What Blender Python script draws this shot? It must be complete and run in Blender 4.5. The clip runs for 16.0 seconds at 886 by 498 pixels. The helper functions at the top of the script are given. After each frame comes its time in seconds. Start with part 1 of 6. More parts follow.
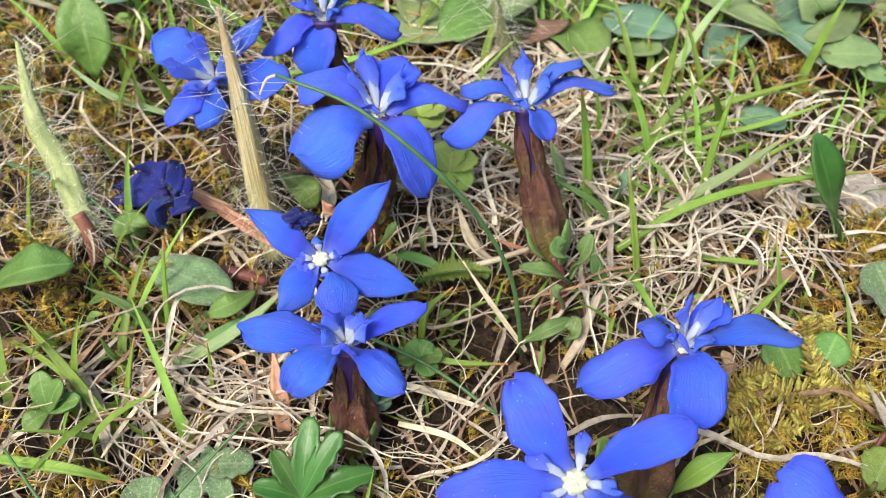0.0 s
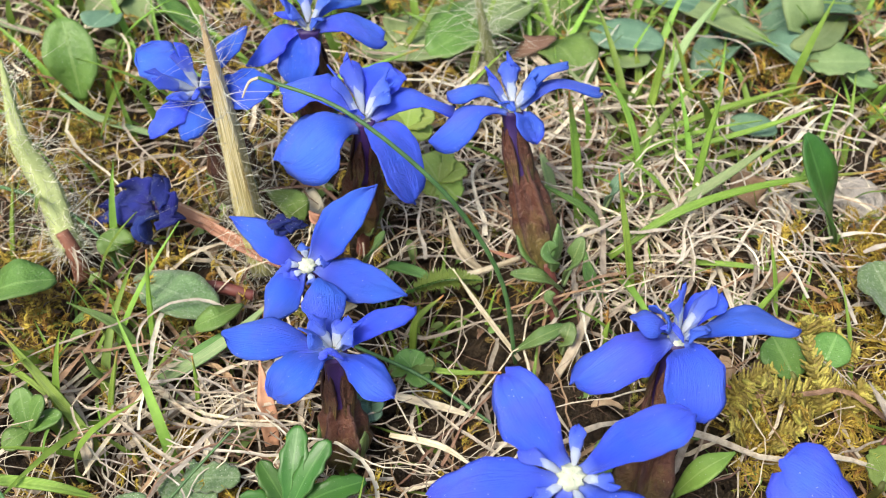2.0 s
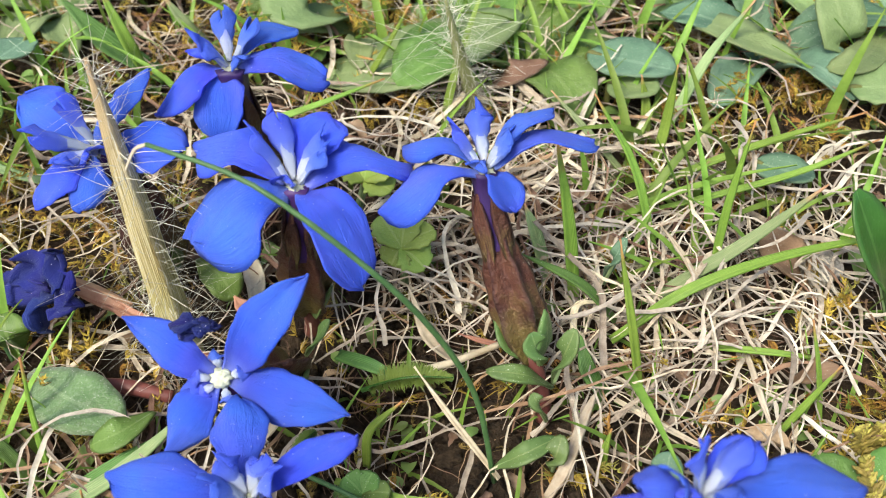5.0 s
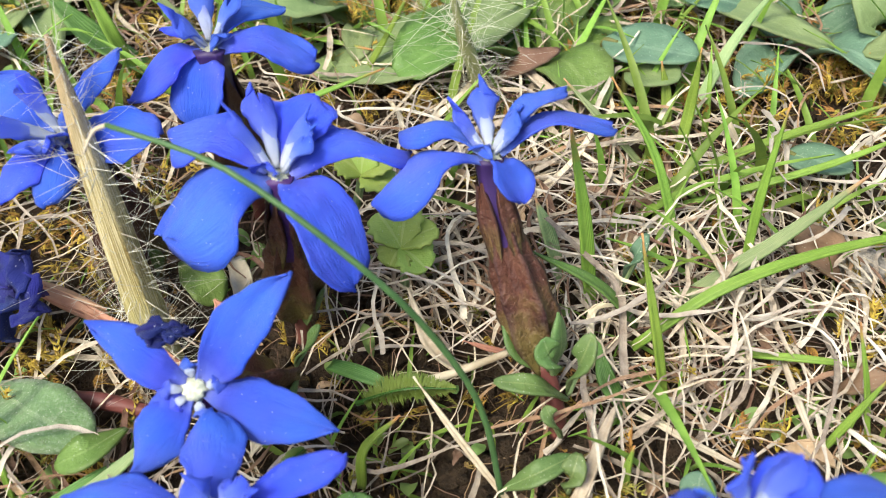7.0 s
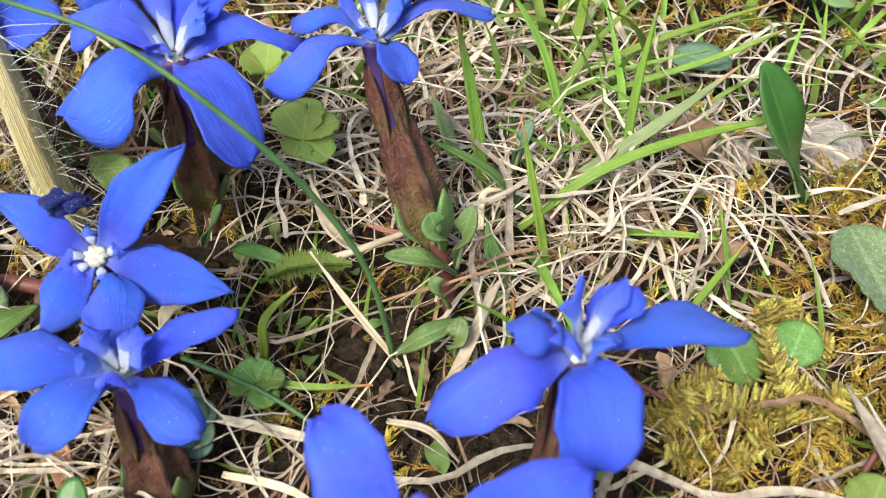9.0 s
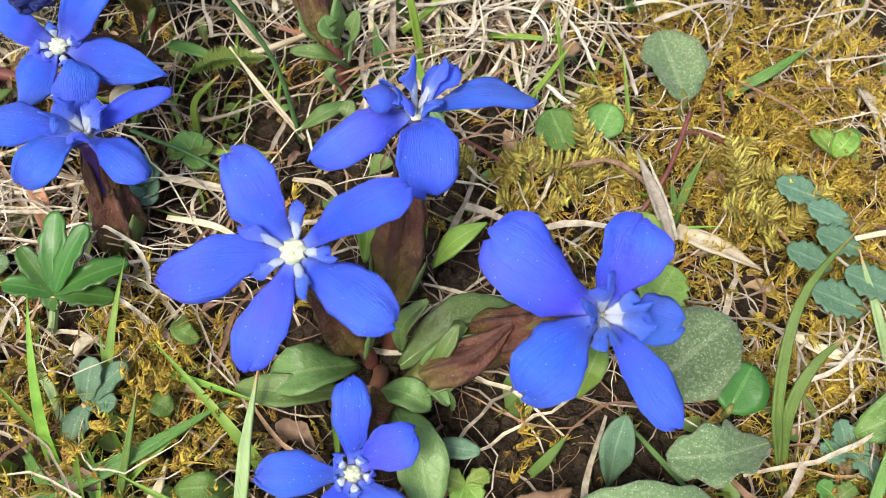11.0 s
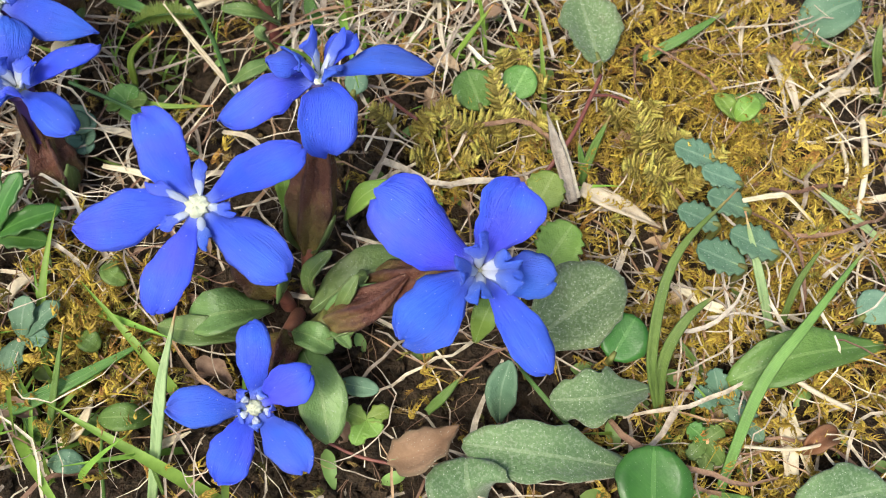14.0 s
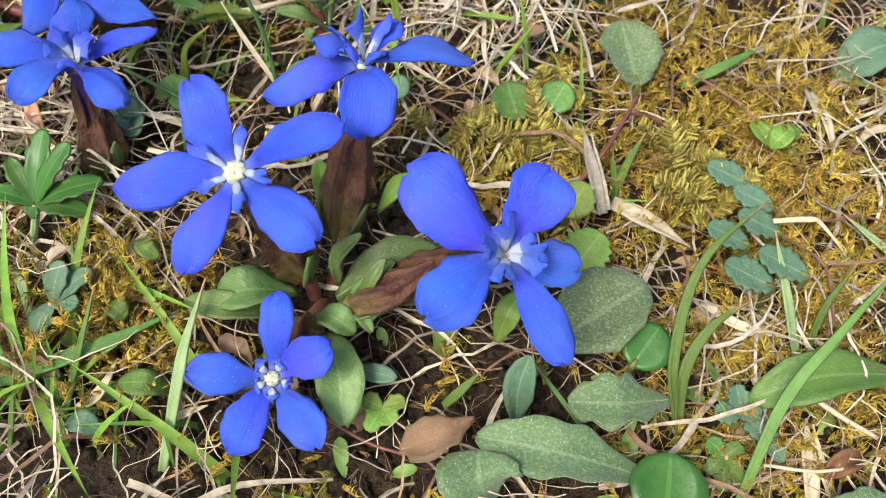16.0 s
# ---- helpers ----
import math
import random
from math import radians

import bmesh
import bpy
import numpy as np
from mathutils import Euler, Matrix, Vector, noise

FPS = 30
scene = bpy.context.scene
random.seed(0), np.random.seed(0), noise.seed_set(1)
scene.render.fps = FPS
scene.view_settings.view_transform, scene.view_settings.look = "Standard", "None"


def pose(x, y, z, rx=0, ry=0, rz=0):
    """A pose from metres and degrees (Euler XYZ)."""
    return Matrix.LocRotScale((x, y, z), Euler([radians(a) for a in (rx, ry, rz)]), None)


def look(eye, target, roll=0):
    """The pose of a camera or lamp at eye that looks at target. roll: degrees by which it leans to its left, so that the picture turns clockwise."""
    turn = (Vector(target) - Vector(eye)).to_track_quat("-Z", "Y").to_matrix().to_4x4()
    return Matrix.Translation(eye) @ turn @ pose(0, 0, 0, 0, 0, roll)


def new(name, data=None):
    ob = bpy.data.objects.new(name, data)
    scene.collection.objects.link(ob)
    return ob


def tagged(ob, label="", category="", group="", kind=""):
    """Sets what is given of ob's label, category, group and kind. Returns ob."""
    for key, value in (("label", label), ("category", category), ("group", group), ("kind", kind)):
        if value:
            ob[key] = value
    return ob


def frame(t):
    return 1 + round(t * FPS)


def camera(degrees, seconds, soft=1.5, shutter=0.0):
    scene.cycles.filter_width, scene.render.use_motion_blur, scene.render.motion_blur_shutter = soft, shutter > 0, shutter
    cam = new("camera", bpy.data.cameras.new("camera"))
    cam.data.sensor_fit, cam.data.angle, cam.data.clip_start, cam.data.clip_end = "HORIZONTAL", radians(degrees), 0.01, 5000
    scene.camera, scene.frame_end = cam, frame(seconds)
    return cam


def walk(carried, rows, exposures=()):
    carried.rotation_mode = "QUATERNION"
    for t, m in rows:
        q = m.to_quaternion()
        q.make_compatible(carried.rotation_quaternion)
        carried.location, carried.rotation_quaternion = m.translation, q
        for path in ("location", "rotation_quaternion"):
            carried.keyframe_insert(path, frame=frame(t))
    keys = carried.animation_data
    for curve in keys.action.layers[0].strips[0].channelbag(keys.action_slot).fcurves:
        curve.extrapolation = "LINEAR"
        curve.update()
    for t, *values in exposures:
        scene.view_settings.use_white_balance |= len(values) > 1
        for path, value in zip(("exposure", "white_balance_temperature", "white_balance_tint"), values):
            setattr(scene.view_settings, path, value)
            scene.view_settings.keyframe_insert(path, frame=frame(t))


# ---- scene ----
cam = camera(52.00, 16.0, 1.0)
EXPOSURE = 0.6
cam.data.dof.use_dof = True
cam.data.dof.focus_distance, cam.data.dof.aperture_fstop = 0.101, 53.0
PATH = [
    (0.0, look((-0.02350, -0.05148, 0.10614), (-0.03127, 0.02132, 0.01106), 0.33)),
    (0.5, look((-0.02230, -0.04780, 0.10379), (-0.03005, 0.02713, 0.01038), 0.40)),
    (1.0, look((-0.02356, -0.05032, 0.10444), (-0.03104, 0.02654, 0.01259), -0.07)),
    (1.5, look((-0.02276, -0.05371, 0.10174), (-0.03108, 0.02454, 0.01113), -0.48)),
    (2.0, look((-0.02201, -0.05438, 0.10105), (-0.03011, 0.02353, 0.01015), -0.75)),
    (2.5, look((-0.02408, -0.05575, 0.09945), (-0.03152, 0.01663, 0.00403), -0.96)),
    (3.0, look((-0.02408, -0.05424, 0.10061), (-0.03030, 0.01681, 0.00410), -0.94)),
    (3.5, look((-0.02412, -0.05302, 0.10207), (-0.03000, 0.01636, 0.00433), -1.09)),
    (4.0, look((-0.02425, -0.04783, 0.10055), (-0.03054, 0.02240, 0.00345), -0.51)),
    (4.5, look((-0.02128, -0.03259, 0.09084), (-0.02981, 0.04373, -0.00138), -1.69)),
    (5.0, look((-0.01842, -0.03031, 0.08975), (-0.02824, 0.04661, -0.00184), -2.54)),
    (7.3, look((-0.01770, -0.02534, 0.07953), (-0.02956, 0.05383, -0.00986), -3.80)),
    (7.5, look((-0.01738, -0.02576, 0.07851), (-0.02909, 0.05394, -0.01044), -3.68)),
    (8.0, look((-0.01613, -0.02706, 0.07789), (-0.02827, 0.05150, -0.01200), -4.41)),
    (8.5, look((-0.01389, -0.03096, 0.07819), (-0.02473, 0.04477, -0.01425), -3.91)),
    (9.0, look((-0.01102, -0.03422, 0.08133), (-0.01647, 0.03950, -0.01321), -1.10)),
    (9.5, look((-0.01033, -0.04082, 0.08328), (-0.01240, 0.03024, -0.01339), 1.21)),
    (10.0, look((-0.00901, -0.05050, 0.08705), (-0.00884, 0.01579, -0.01298), 2.50)),
    (10.2, look((-0.00704, -0.05312, 0.08988), (-0.00618, 0.01054, -0.01184), 3.01)),
    (12.3, look((0.00312, -0.05373, 0.10897), (0.00551, -0.00495, -0.00065), 5.56)),
    (12.5, look((0.00484, -0.05523, 0.10766), (0.00788, -0.00663, -0.00201), 6.39)),
    (13.0, look((0.00892, -0.05508, 0.10823), (0.01117, -0.00764, -0.00197), 5.78)),
    (13.5, look((0.00948, -0.05409, 0.10822), (0.01142, -0.00712, -0.00219), 5.62)),
    (14.0, look((0.00929, -0.05411, 0.10883), (0.01064, -0.00711, -0.00157), 5.24)),
    (14.5, look((0.01014, -0.05393, 0.10914), (0.01069, -0.00439, -0.00015), 5.51)),
    (15.0, look((0.01019, -0.05409, 0.11005), (0.00837, 0.00006, 0.00297), 3.95)),
    (15.5, look((0.01028, -0.05903, 0.10833), (0.00677, -0.00339, 0.00207), 3.63)),
    (16.0, look((0.01102, -0.06373, 0.10543), (0.00687, -0.00758, -0.00054), 4.06)),
]
walk(cam, PATH, [(0.0, EXPOSURE + 0.12, 6700, 3), (5.0, EXPOSURE + 0.13, 6700, 3), (7.5, EXPOSURE + 0.24, 6700, 3), (9.8, EXPOSURE + 0.18, 6700, 3), (12.5, EXPOSURE + 0.06, 6700, 3), (16.0, EXPOSURE + 0.04, 6700, 3)])

# ---- world and light: bright overcast spring day ----
world = bpy.data.worlds.new("overcast_sky")
scene.world = world
world.use_nodes = True
wn = world.node_tree
sky = wn.nodes.new("ShaderNodeTexSky")
sky.sky_type = "NISHITA"
sky.sun_disc = False
sky.sun_elevation, sky.sun_rotation = radians(58), radians(215)
sky.air_density, sky.dust_density = 1.0, 4.0
bg = wn.nodes["Background"]
bg.inputs["Strength"].default_value = 0.15
wn.links.new(sky.outputs["Color"], bg.inputs["Color"])
sun_data = bpy.data.lights.new("sun", "SUN")
sun_data.energy, sun_data.angle, sun_data.color = 2.4, radians(20), (1.0, 0.95, 0.87)
sun = new("sun", sun_data)
sun.matrix_world = look((-0.55 * 2, -0.75 * 2, 3.2), (0, 0, 0))

CM = 0.01


# ---- materials ----
def shader(name, rough=0.6, spec=0.35):
    m = bpy.data.materials.new(name)
    m.use_nodes = True
    b = m.node_tree.nodes["Principled BSDF"]
    b.inputs["Roughness"].default_value = rough
    b.inputs["Specular IOR Level"].default_value = spec
    return m, m.node_tree, b


def node(nt, kind, **values):
    n = nt.nodes.new(kind)
    for key, value in values.items():
        n.inputs[key].default_value = value
    return n


def ramp(nt, fac, stops):
    r = nt.nodes.new("ShaderNodeValToRGB")
    e = r.color_ramp.elements
    while len(e) < len(stops):
        e.new(0.5)
    for k, (at, c) in enumerate(stops):
        e[k].position, e[k].color = at, (*c, 1)
    nt.links.new(fac, r.inputs["Fac"])
    return r.outputs["Color"]


def mixed(nt, fac, a, b, how="MIX"):
    m = nt.nodes.new("ShaderNodeMix")
    m.data_type, m.blend_type = "RGBA", how
    for value, slot in ((fac, m.inputs[0]), (a, m.inputs[6]), (b, m.inputs[7])):
        if isinstance(value, (int, float)):
            slot.default_value = value
        elif isinstance(value, tuple):
            slot.default_value = (*value, 1)
        else:
            nt.links.new(value, slot)
    return m.outputs[2]


def noise_at(nt, scale, detail=4.0, rough=0.6, stretch=None, uv=False):
    tc = nt.nodes.new("ShaderNodeTexCoord")
    mp = node(nt, "ShaderNodeMapping", Scale=stretch or (1, 1, 1))
    nt.links.new(tc.outputs["UV" if uv else "Object"], mp.inputs["Vector"])
    n = node(nt, "ShaderNodeTexNoise", Scale=scale, Detail=detail, Roughness=rough)
    nt.links.new(mp.outputs["Vector"], n.inputs["Vector"])
    return n.outputs["Fac"]


def bumped(nt, b, height, strength, metres):
    n = node(nt, "ShaderNodeBump", Strength=strength, Distance=metres)
    nt.links.new(height, n.inputs["Height"])
    nt.links.new(n.outputs["Normal"], b.inputs["Normal"])


def thin(nt, b, colour, share):
    """Lets light through a thin leaf or petal."""
    tr = nt.nodes.new("ShaderNodeBsdfTranslucent")
    mx = node(nt, "ShaderNodeMixShader", Fac=share)
    nt.links.new(colour, tr.inputs["Color"])
    nt.links.new(b.outputs[0], mx.inputs[1])
    nt.links.new(tr.outputs[0], mx.inputs[2])
    nt.links.new(mx.outputs[0], nt.nodes["Material Output"].inputs["Surface"])


def uv_parts(nt):
    tc = nt.nodes.new("ShaderNodeTexCoord")
    s = nt.nodes.new("ShaderNodeSeparateXYZ")
    nt.links.new(tc.outputs["UV"], s.inputs[0])
    return s.outputs["X"], s.outputs["Y"]


def calc(nt, op, a, b=0.0):
    m = nt.nodes.new("ShaderNodeMath")
    m.operation = op
    for value, slot in zip((a, b), m.inputs):
        if isinstance(value, (int, float)):
            slot.default_value = value
        else:
            nt.links.new(value, slot)
    return m.outputs[0]


def specks(nt, scale, size):
    """Scattered pollen grains: 1 on a grain, else 0."""
    tc = nt.nodes.new("ShaderNodeTexCoord")
    v = node(nt, "ShaderNodeTexVoronoi", Scale=scale)
    nt.links.new(tc.outputs["Object"], v.inputs["Vector"])
    near = calc(nt, "LESS_THAN", v.outputs["Distance"], size)
    some = nt.nodes.new("ShaderNodeSeparateXYZ")
    nt.links.new(v.outputs["Color"], some.inputs[0])
    return calc(nt, "MULTIPLY", near, calc(nt, "GREATER_THAN", some.outputs["X"], 0.70))


def petal_material(name, stops, rough=0.5, through_share=0.22, veined=0.55):
    m, nt, b = shader(name, rough, 0.25)
    u, v = uv_parts(nt)
    base = ramp(nt, u, stops)
    vein = noise_at(nt, 5.0, 4, 0.6, (0.8, 9.0, 1), uv=True)
    blotch = noise_at(nt, 160.0, 3)
    base = mixed(nt, calc(nt, "MULTIPLY", vein, veined), base, (0.018, 0.035, 0.45))
    base = mixed(nt, calc(nt, "MULTIPLY", ramp(nt, blotch, [(0.45, (0, 0, 0)), (0.75, (1, 1, 1))]), veined * 0.68), base, (0.095, 0.095, 0.78))
    # broad pale blue patches: the petals' soft sheen put into the colour
    sheen_patch = noise_at(nt, 75.0, 2, 0.5)
    base = mixed(nt, calc(nt, "MULTIPLY", ramp(nt, sheen_patch, [(0.42, (0, 0, 0)), (0.70, (1, 1, 1))]), veined * 0.9), base, (0.085, 0.200, 0.94))
    flush = noise_at(nt, 110.0, 3, 0.55, (1.0, 1.0, 1.0))
    base = mixed(nt, calc(nt, "MULTIPLY", ramp(nt, flush, [(0.48, (0, 0, 0)), (0.66, (1, 1, 1))]), veined * 0.7), base, (0.130, 0.105, 0.80))
    rim = calc(nt, "ABSOLUTE", calc(nt, "SUBTRACT", v, 0.5))
    base = mixed(nt, calc(nt, "MULTIPLY", ramp(nt, rim, [(0.36, (0, 0, 0)), (0.5, (1, 1, 1))]), veined * 0.5), base, (0.022, 0.045, 0.55))
    grain = calc(nt, "MAXIMUM", specks(nt, 2300.0, 0.10), specks(nt, 1100.0, 0.055))
    base = mixed(nt, calc(nt, "MULTIPLY", grain, 0.6), base, (0.75, 0.78, 0.9))
    hs = node(nt, "ShaderNodeHueSaturation")
    rnd = nt.nodes.new("ShaderNodeObjectInfo").outputs["Random"]
    nt.links.new(calc(nt, "ADD", 0.86, calc(nt, "MULTIPLY", rnd, 0.26)), hs.inputs["Value"])
    nt.links.new(calc(nt, "ADD", 0.492, calc(nt, "MULTIPLY", rnd, 0.014)), hs.inputs["Hue"])
    nt.links.new(base, hs.inputs["Color"])
    base = hs.outputs["Color"]
    nt.links.new(base, b.inputs["Base Color"])
    b.inputs["Sheen Weight"].default_value = 0.12
    b.inputs["Sheen Tint"].default_value = (0.55, 0.65, 1.0, 1)
    crinkle = noise_at(nt, 380.0, 4, 0.6)
    swell = calc(nt, "MULTIPLY", noise_at(nt, 150.0, 2, 0.5), 2.2)
    bumped(nt, b, calc(nt, "ADD", calc(nt, "ADD", calc(nt, "MULTIPLY", vein, 0.75), crinkle), swell), 0.60, 0.0010)
    thin(nt, b, base, through_share)
    return m


BLUE = [(0.0, (0.42, 0.50, 0.84)), (0.09, (0.16, 0.25, 0.82)), (0.18, (0.038, 0.085, 0.68)), (0.45, (0.040, 0.120, 0.88)), (0.80, (0.070, 0.190, 0.97)), (1.0, (0.036, 0.100, 0.74))]
M_PETAL = petal_material("gentian_blue_petal", BLUE)
M_WILT = petal_material("withered_dark_blue_petal", [(0.0, (0.012, 0.012, 0.09)), (0.4, (0.007, 0.012, 0.135)), (1.0, (0.004, 0.007, 0.085))], 0.75, 0.1, 0.08)
M_SCALE = petal_material("pale_blue_lobe", [(0.0, (0.56, 0.62, 0.84)), (0.22, (0.42, 0.52, 0.90)), (0.52, (0.14, 0.23, 0.88)), (1.0, (0.055, 0.120, 0.82))], veined=0.15)
M_KEEL = petal_material("white_blue_keel", [(0.0, (0.84, 0.87, 0.90)), (0.6, (0.66, 0.74, 0.93)), (1.0, (0.20, 0.30, 0.88))], veined=0.08)


def plain(name, a, b_, rough=0.7, scale=300.0, bump=0.4, share=0.0, stretch=None, grains=0.0, per_island=False, metres=0.0006, spread_=(0.70, 0.6)):
    """A material of two tones with grain, relief and some change from piece to piece."""
    m, nt, b = shader(name, rough)
    fac = noise_at(nt, scale, 5, 0.65, stretch)
    wide = noise_at(nt, scale * 0.12, 2)
    col = ramp(nt, calc(nt, "ADD", calc(nt, "MULTIPLY", fac, 0.65), calc(nt, "MULTIPLY", wide, 0.35)), [(0.3, a), (0.7, b_)])
    if per_island:
        rnd = nt.nodes.new("ShaderNodeNewGeometry").outputs["Random Per Island"]
    else:
        rnd = nt.nodes.new("ShaderNodeObjectInfo").outputs["Random"]
    hs = node(nt, "ShaderNodeHueSaturation")
    nt.links.new(calc(nt, "ADD", spread_[0], calc(nt, "MULTIPLY", rnd, spread_[1])), hs.inputs["Value"])
    nt.links.new(calc(nt, "ADD", 0.485, calc(nt, "MULTIPLY", rnd, 0.03)), hs.inputs["Hue"])
    nt.links.new(col, hs.inputs["Color"])
    col = hs.outputs["Color"]
    if grains:
        col = mixed(nt, calc(nt, "MULTIPLY", specks(nt, 2200.0, 0.16), grains), col, (0.62, 0.66, 0.55))
    nt.links.new(col, b.inputs["Base Color"])
    bumped(nt, b, fac, bump, metres)
    if share:
        thin(nt, b, col, share)
    return m


def leaf_material(name, a, b_, vein, rough=0.5, grains=0.0, tip=None, stripes=False, blotch=0.30, fuzz=0.0, relief=1.6):
    """A green leaf: mottled blade, pale midrib and side veins from its own length and width, worn tip."""
    m, nt, b = shader(name, rough, 0.4)
    u, v = uv_parts(nt)
    fac = noise_at(nt, 220.0, 5, 0.65)
    wide = noise_at(nt, 45.0, 2)
    col = ramp(nt, calc(nt, "ADD", calc(nt, "MULTIPLY", fac, 0.5), calc(nt, "MULTIPLY", wide, 0.5)), [(0.33, a), (0.68, b_)])
    off = calc(nt, "ABSOLUTE", calc(nt, "SUBTRACT", v, 0.5))
    if stripes:
        lines = calc(nt, "SINE", calc(nt, "MULTIPLY", v, 55.0))
        side = calc(nt, "MULTIPLY", calc(nt, "ADD", lines, 1.0), 0.12)
        height = side
    else:
        skew = calc(nt, "SUBTRACT", calc(nt, "MULTIPLY", u, 46.0), calc(nt, "MULTIPLY", off, 40.0))
        lines = calc(nt, "POWER", calc(nt, "ABSOLUTE", calc(nt, "SINE", skew)), 10.0)
        side = calc(nt, "MULTIPLY", lines, calc(nt, "MULTIPLY", fac, 0.07))
        height = calc(nt, "SUBTRACT", calc(nt, "MULTIPLY", noise_at(nt, 700.0, 4), relief), calc(nt, "MULTIPLY", lines, 0.03 * relief))
    spot = ramp(nt, noise_at(nt, 130.0, 6, 0.7), [(0.60, (0, 0, 0)), (0.72, (1, 1, 1))])
    col = mixed(nt, calc(nt, "MULTIPLY", spot, blotch), col, (0.10, 0.065, 0.035))
    dirt = calc(nt, "ADD", off, calc(nt, "MULTIPLY", calc(nt, "SUBTRACT", wide, 0.5), 0.35))
    col = mixed(nt, calc(nt, "MULTIPLY", ramp(nt, dirt, [(0.40, (0, 0, 0)), (0.52, (1, 1, 1))]), 0.10 if stripes else 0.9 * blotch), col, (0.085, 0.075, 0.045))
    rib = calc(nt, "MULTIPLY", calc(nt, "LESS_THAN", off, 0.035), 0.3)
    col = mixed(nt, calc(nt, "MAXIMUM", side, rib), col, vein)
    hs = node(nt, "ShaderNodeHueSaturation")
    rnd = nt.nodes.new("ShaderNodeObjectInfo").outputs["Random"]
    nt.links.new(calc(nt, "ADD", 0.8, calc(nt, "MULTIPLY", rnd, 0.4)), hs.inputs["Value"])
    nt.links.new(calc(nt, "ADD", 0.48, calc(nt, "MULTIPLY", rnd, 0.04)), hs.inputs["Hue"])
    nt.links.new(col, hs.inputs["Color"])
    col = hs.outputs["Color"]
    if tip:
        worn = ramp(nt, calc(nt, "ADD", u, calc(nt, "MULTIPLY", calc(nt, "SUBTRACT", fac, 0.5), 0.3)), [(0.84, (0, 0, 0)), (0.96, (1, 1, 1))])
        col = mixed(nt, worn, col, tip)
    if grains:
        col = mixed(nt, calc(nt, "MULTIPLY", calc(nt, "MAXIMUM", specks(nt, 1700.0, 0.11), specks(nt, 3800.0, 0.18)), grains), col, (0.62, 0.66, 0.55))
    if fuzz:
        down = ramp(nt, noise_at(nt, 2600.0, 3, 0.7), [(0.48, (0, 0, 0)), (0.66, (1, 1, 1))])
        col = mixed(nt, calc(nt, "MULTIPLY", down, fuzz), col, (0.46, 0.52, 0.40))
        b.inputs["Sheen Weight"].default_value = 0.3
    nt.links.new(col, b.inputs["Base Color"])
    bumped(nt, b, height, 0.45, 0.0005)
    thin(nt, b, col, 0.25)
    return m


M_SOIL = plain("dark_humus_soil", (0.014, 0.009, 0.006), (0.105, 0.062, 0.038), 0.95, 800.0, 1.0, metres=0.004)
def meadow_material():
    """Mown-short meadow far from the subject: green, straw and moss mottled together."""
    m, nt, b = shader("mottled_meadow", 0.9, 0.2)
    fine, wide = noise_at(nt, 260.0, 6, 0.7), noise_at(nt, 14.0, 4, 0.6)
    col = ramp(nt, fine, [(0.32, (0.020, 0.022, 0.008)), (0.5, (0.085, 0.115, 0.028)), (0.7, (0.30, 0.27, 0.12))])
    col = mixed(nt, ramp(nt, wide, [(0.42, (0, 0, 0)), (0.65, (0.7, 0.7, 0.7))]), col, (0.16, 0.13, 0.04))
    nt.links.new(col, b.inputs["Base Color"])
    bumped(nt, b, fine, 1.0, 0.01)
    return m


M_MEADOW = meadow_material()
M_MOSS = plain("golden_moss", (0.18, 0.115, 0.014), (0.60, 0.42, 0.075), 0.6, 500.0, 0.3, 0.12, per_island=True, spread_=(0.45, 0.8))
M_MOSS_TUFT = plain("yellow_green_moss", (0.15, 0.125, 0.022), (0.54, 0.44, 0.11), 0.6, 900.0, 0.4, 0.0, per_island=True, spread_=(0.6, 0.6))
M_MOSS_GREEN = plain("olive_green_moss", (0.13, 0.125, 0.022), (0.42, 0.37, 0.08), 0.6, 500.0, 0.3, 0.12, per_island=True, spread_=(0.45, 0.8))
M_MOSS_RUST = plain("rusty_moss", (0.17, 0.090, 0.018), (0.50, 0.27, 0.065), 0.6, 500.0, 0.3, 0.2, per_island=True)
M_MOSS_BROWN = plain("brown_moss", (0.10, 0.062, 0.02), (0.30, 0.20, 0.07), 0.7, 500.0, 0.3, 0.1, per_island=True)
M_STRAW = plain("bleached_straw", (0.26, 0.190, 0.130), (0.76, 0.66, 0.53), 0.7, 900.0, 0.9, 0.12, per_island=True, spread_=(0.50, 0.85))
M_STRAW_PALE = plain("pale_broad_straw", (0.36, 0.29, 0.225), (0.80, 0.73, 0.63), 0.65, 700.0, 0.7, 0.15, per_island=True, spread_=(0.6, 0.6))
M_STRAW_BROWN = plain("brown_straw", (0.17, 0.085, 0.05), (0.45, 0.29, 0.19), 0.75, 900.0, 0.9, 0.1, per_island=True, spread_=(0.5, 0.8))
M_STRAW_ONE = plain("pale_dry_blade", (0.403, 0.314, 0.202), (0.784, 0.694, 0.538), 0.65, 500.0, 0.5, 0.15)
M_PINK = plain("pinkish_dry_blade", (0.36, 0.15, 0.09), (0.62, 0.36, 0.24), 0.6, 400.0, 0.5, 0.15)
M_TWIG = plain("grey_weathered_twig", (0.20, 0.16, 0.12), (0.52, 0.46, 0.38), 0.85, 600.0, 0.9)
M_RED_STEM = plain("red_brown_stem", (0.11, 0.036, 0.030), (0.26, 0.100, 0.072), 0.5, 400.0, 0.3)
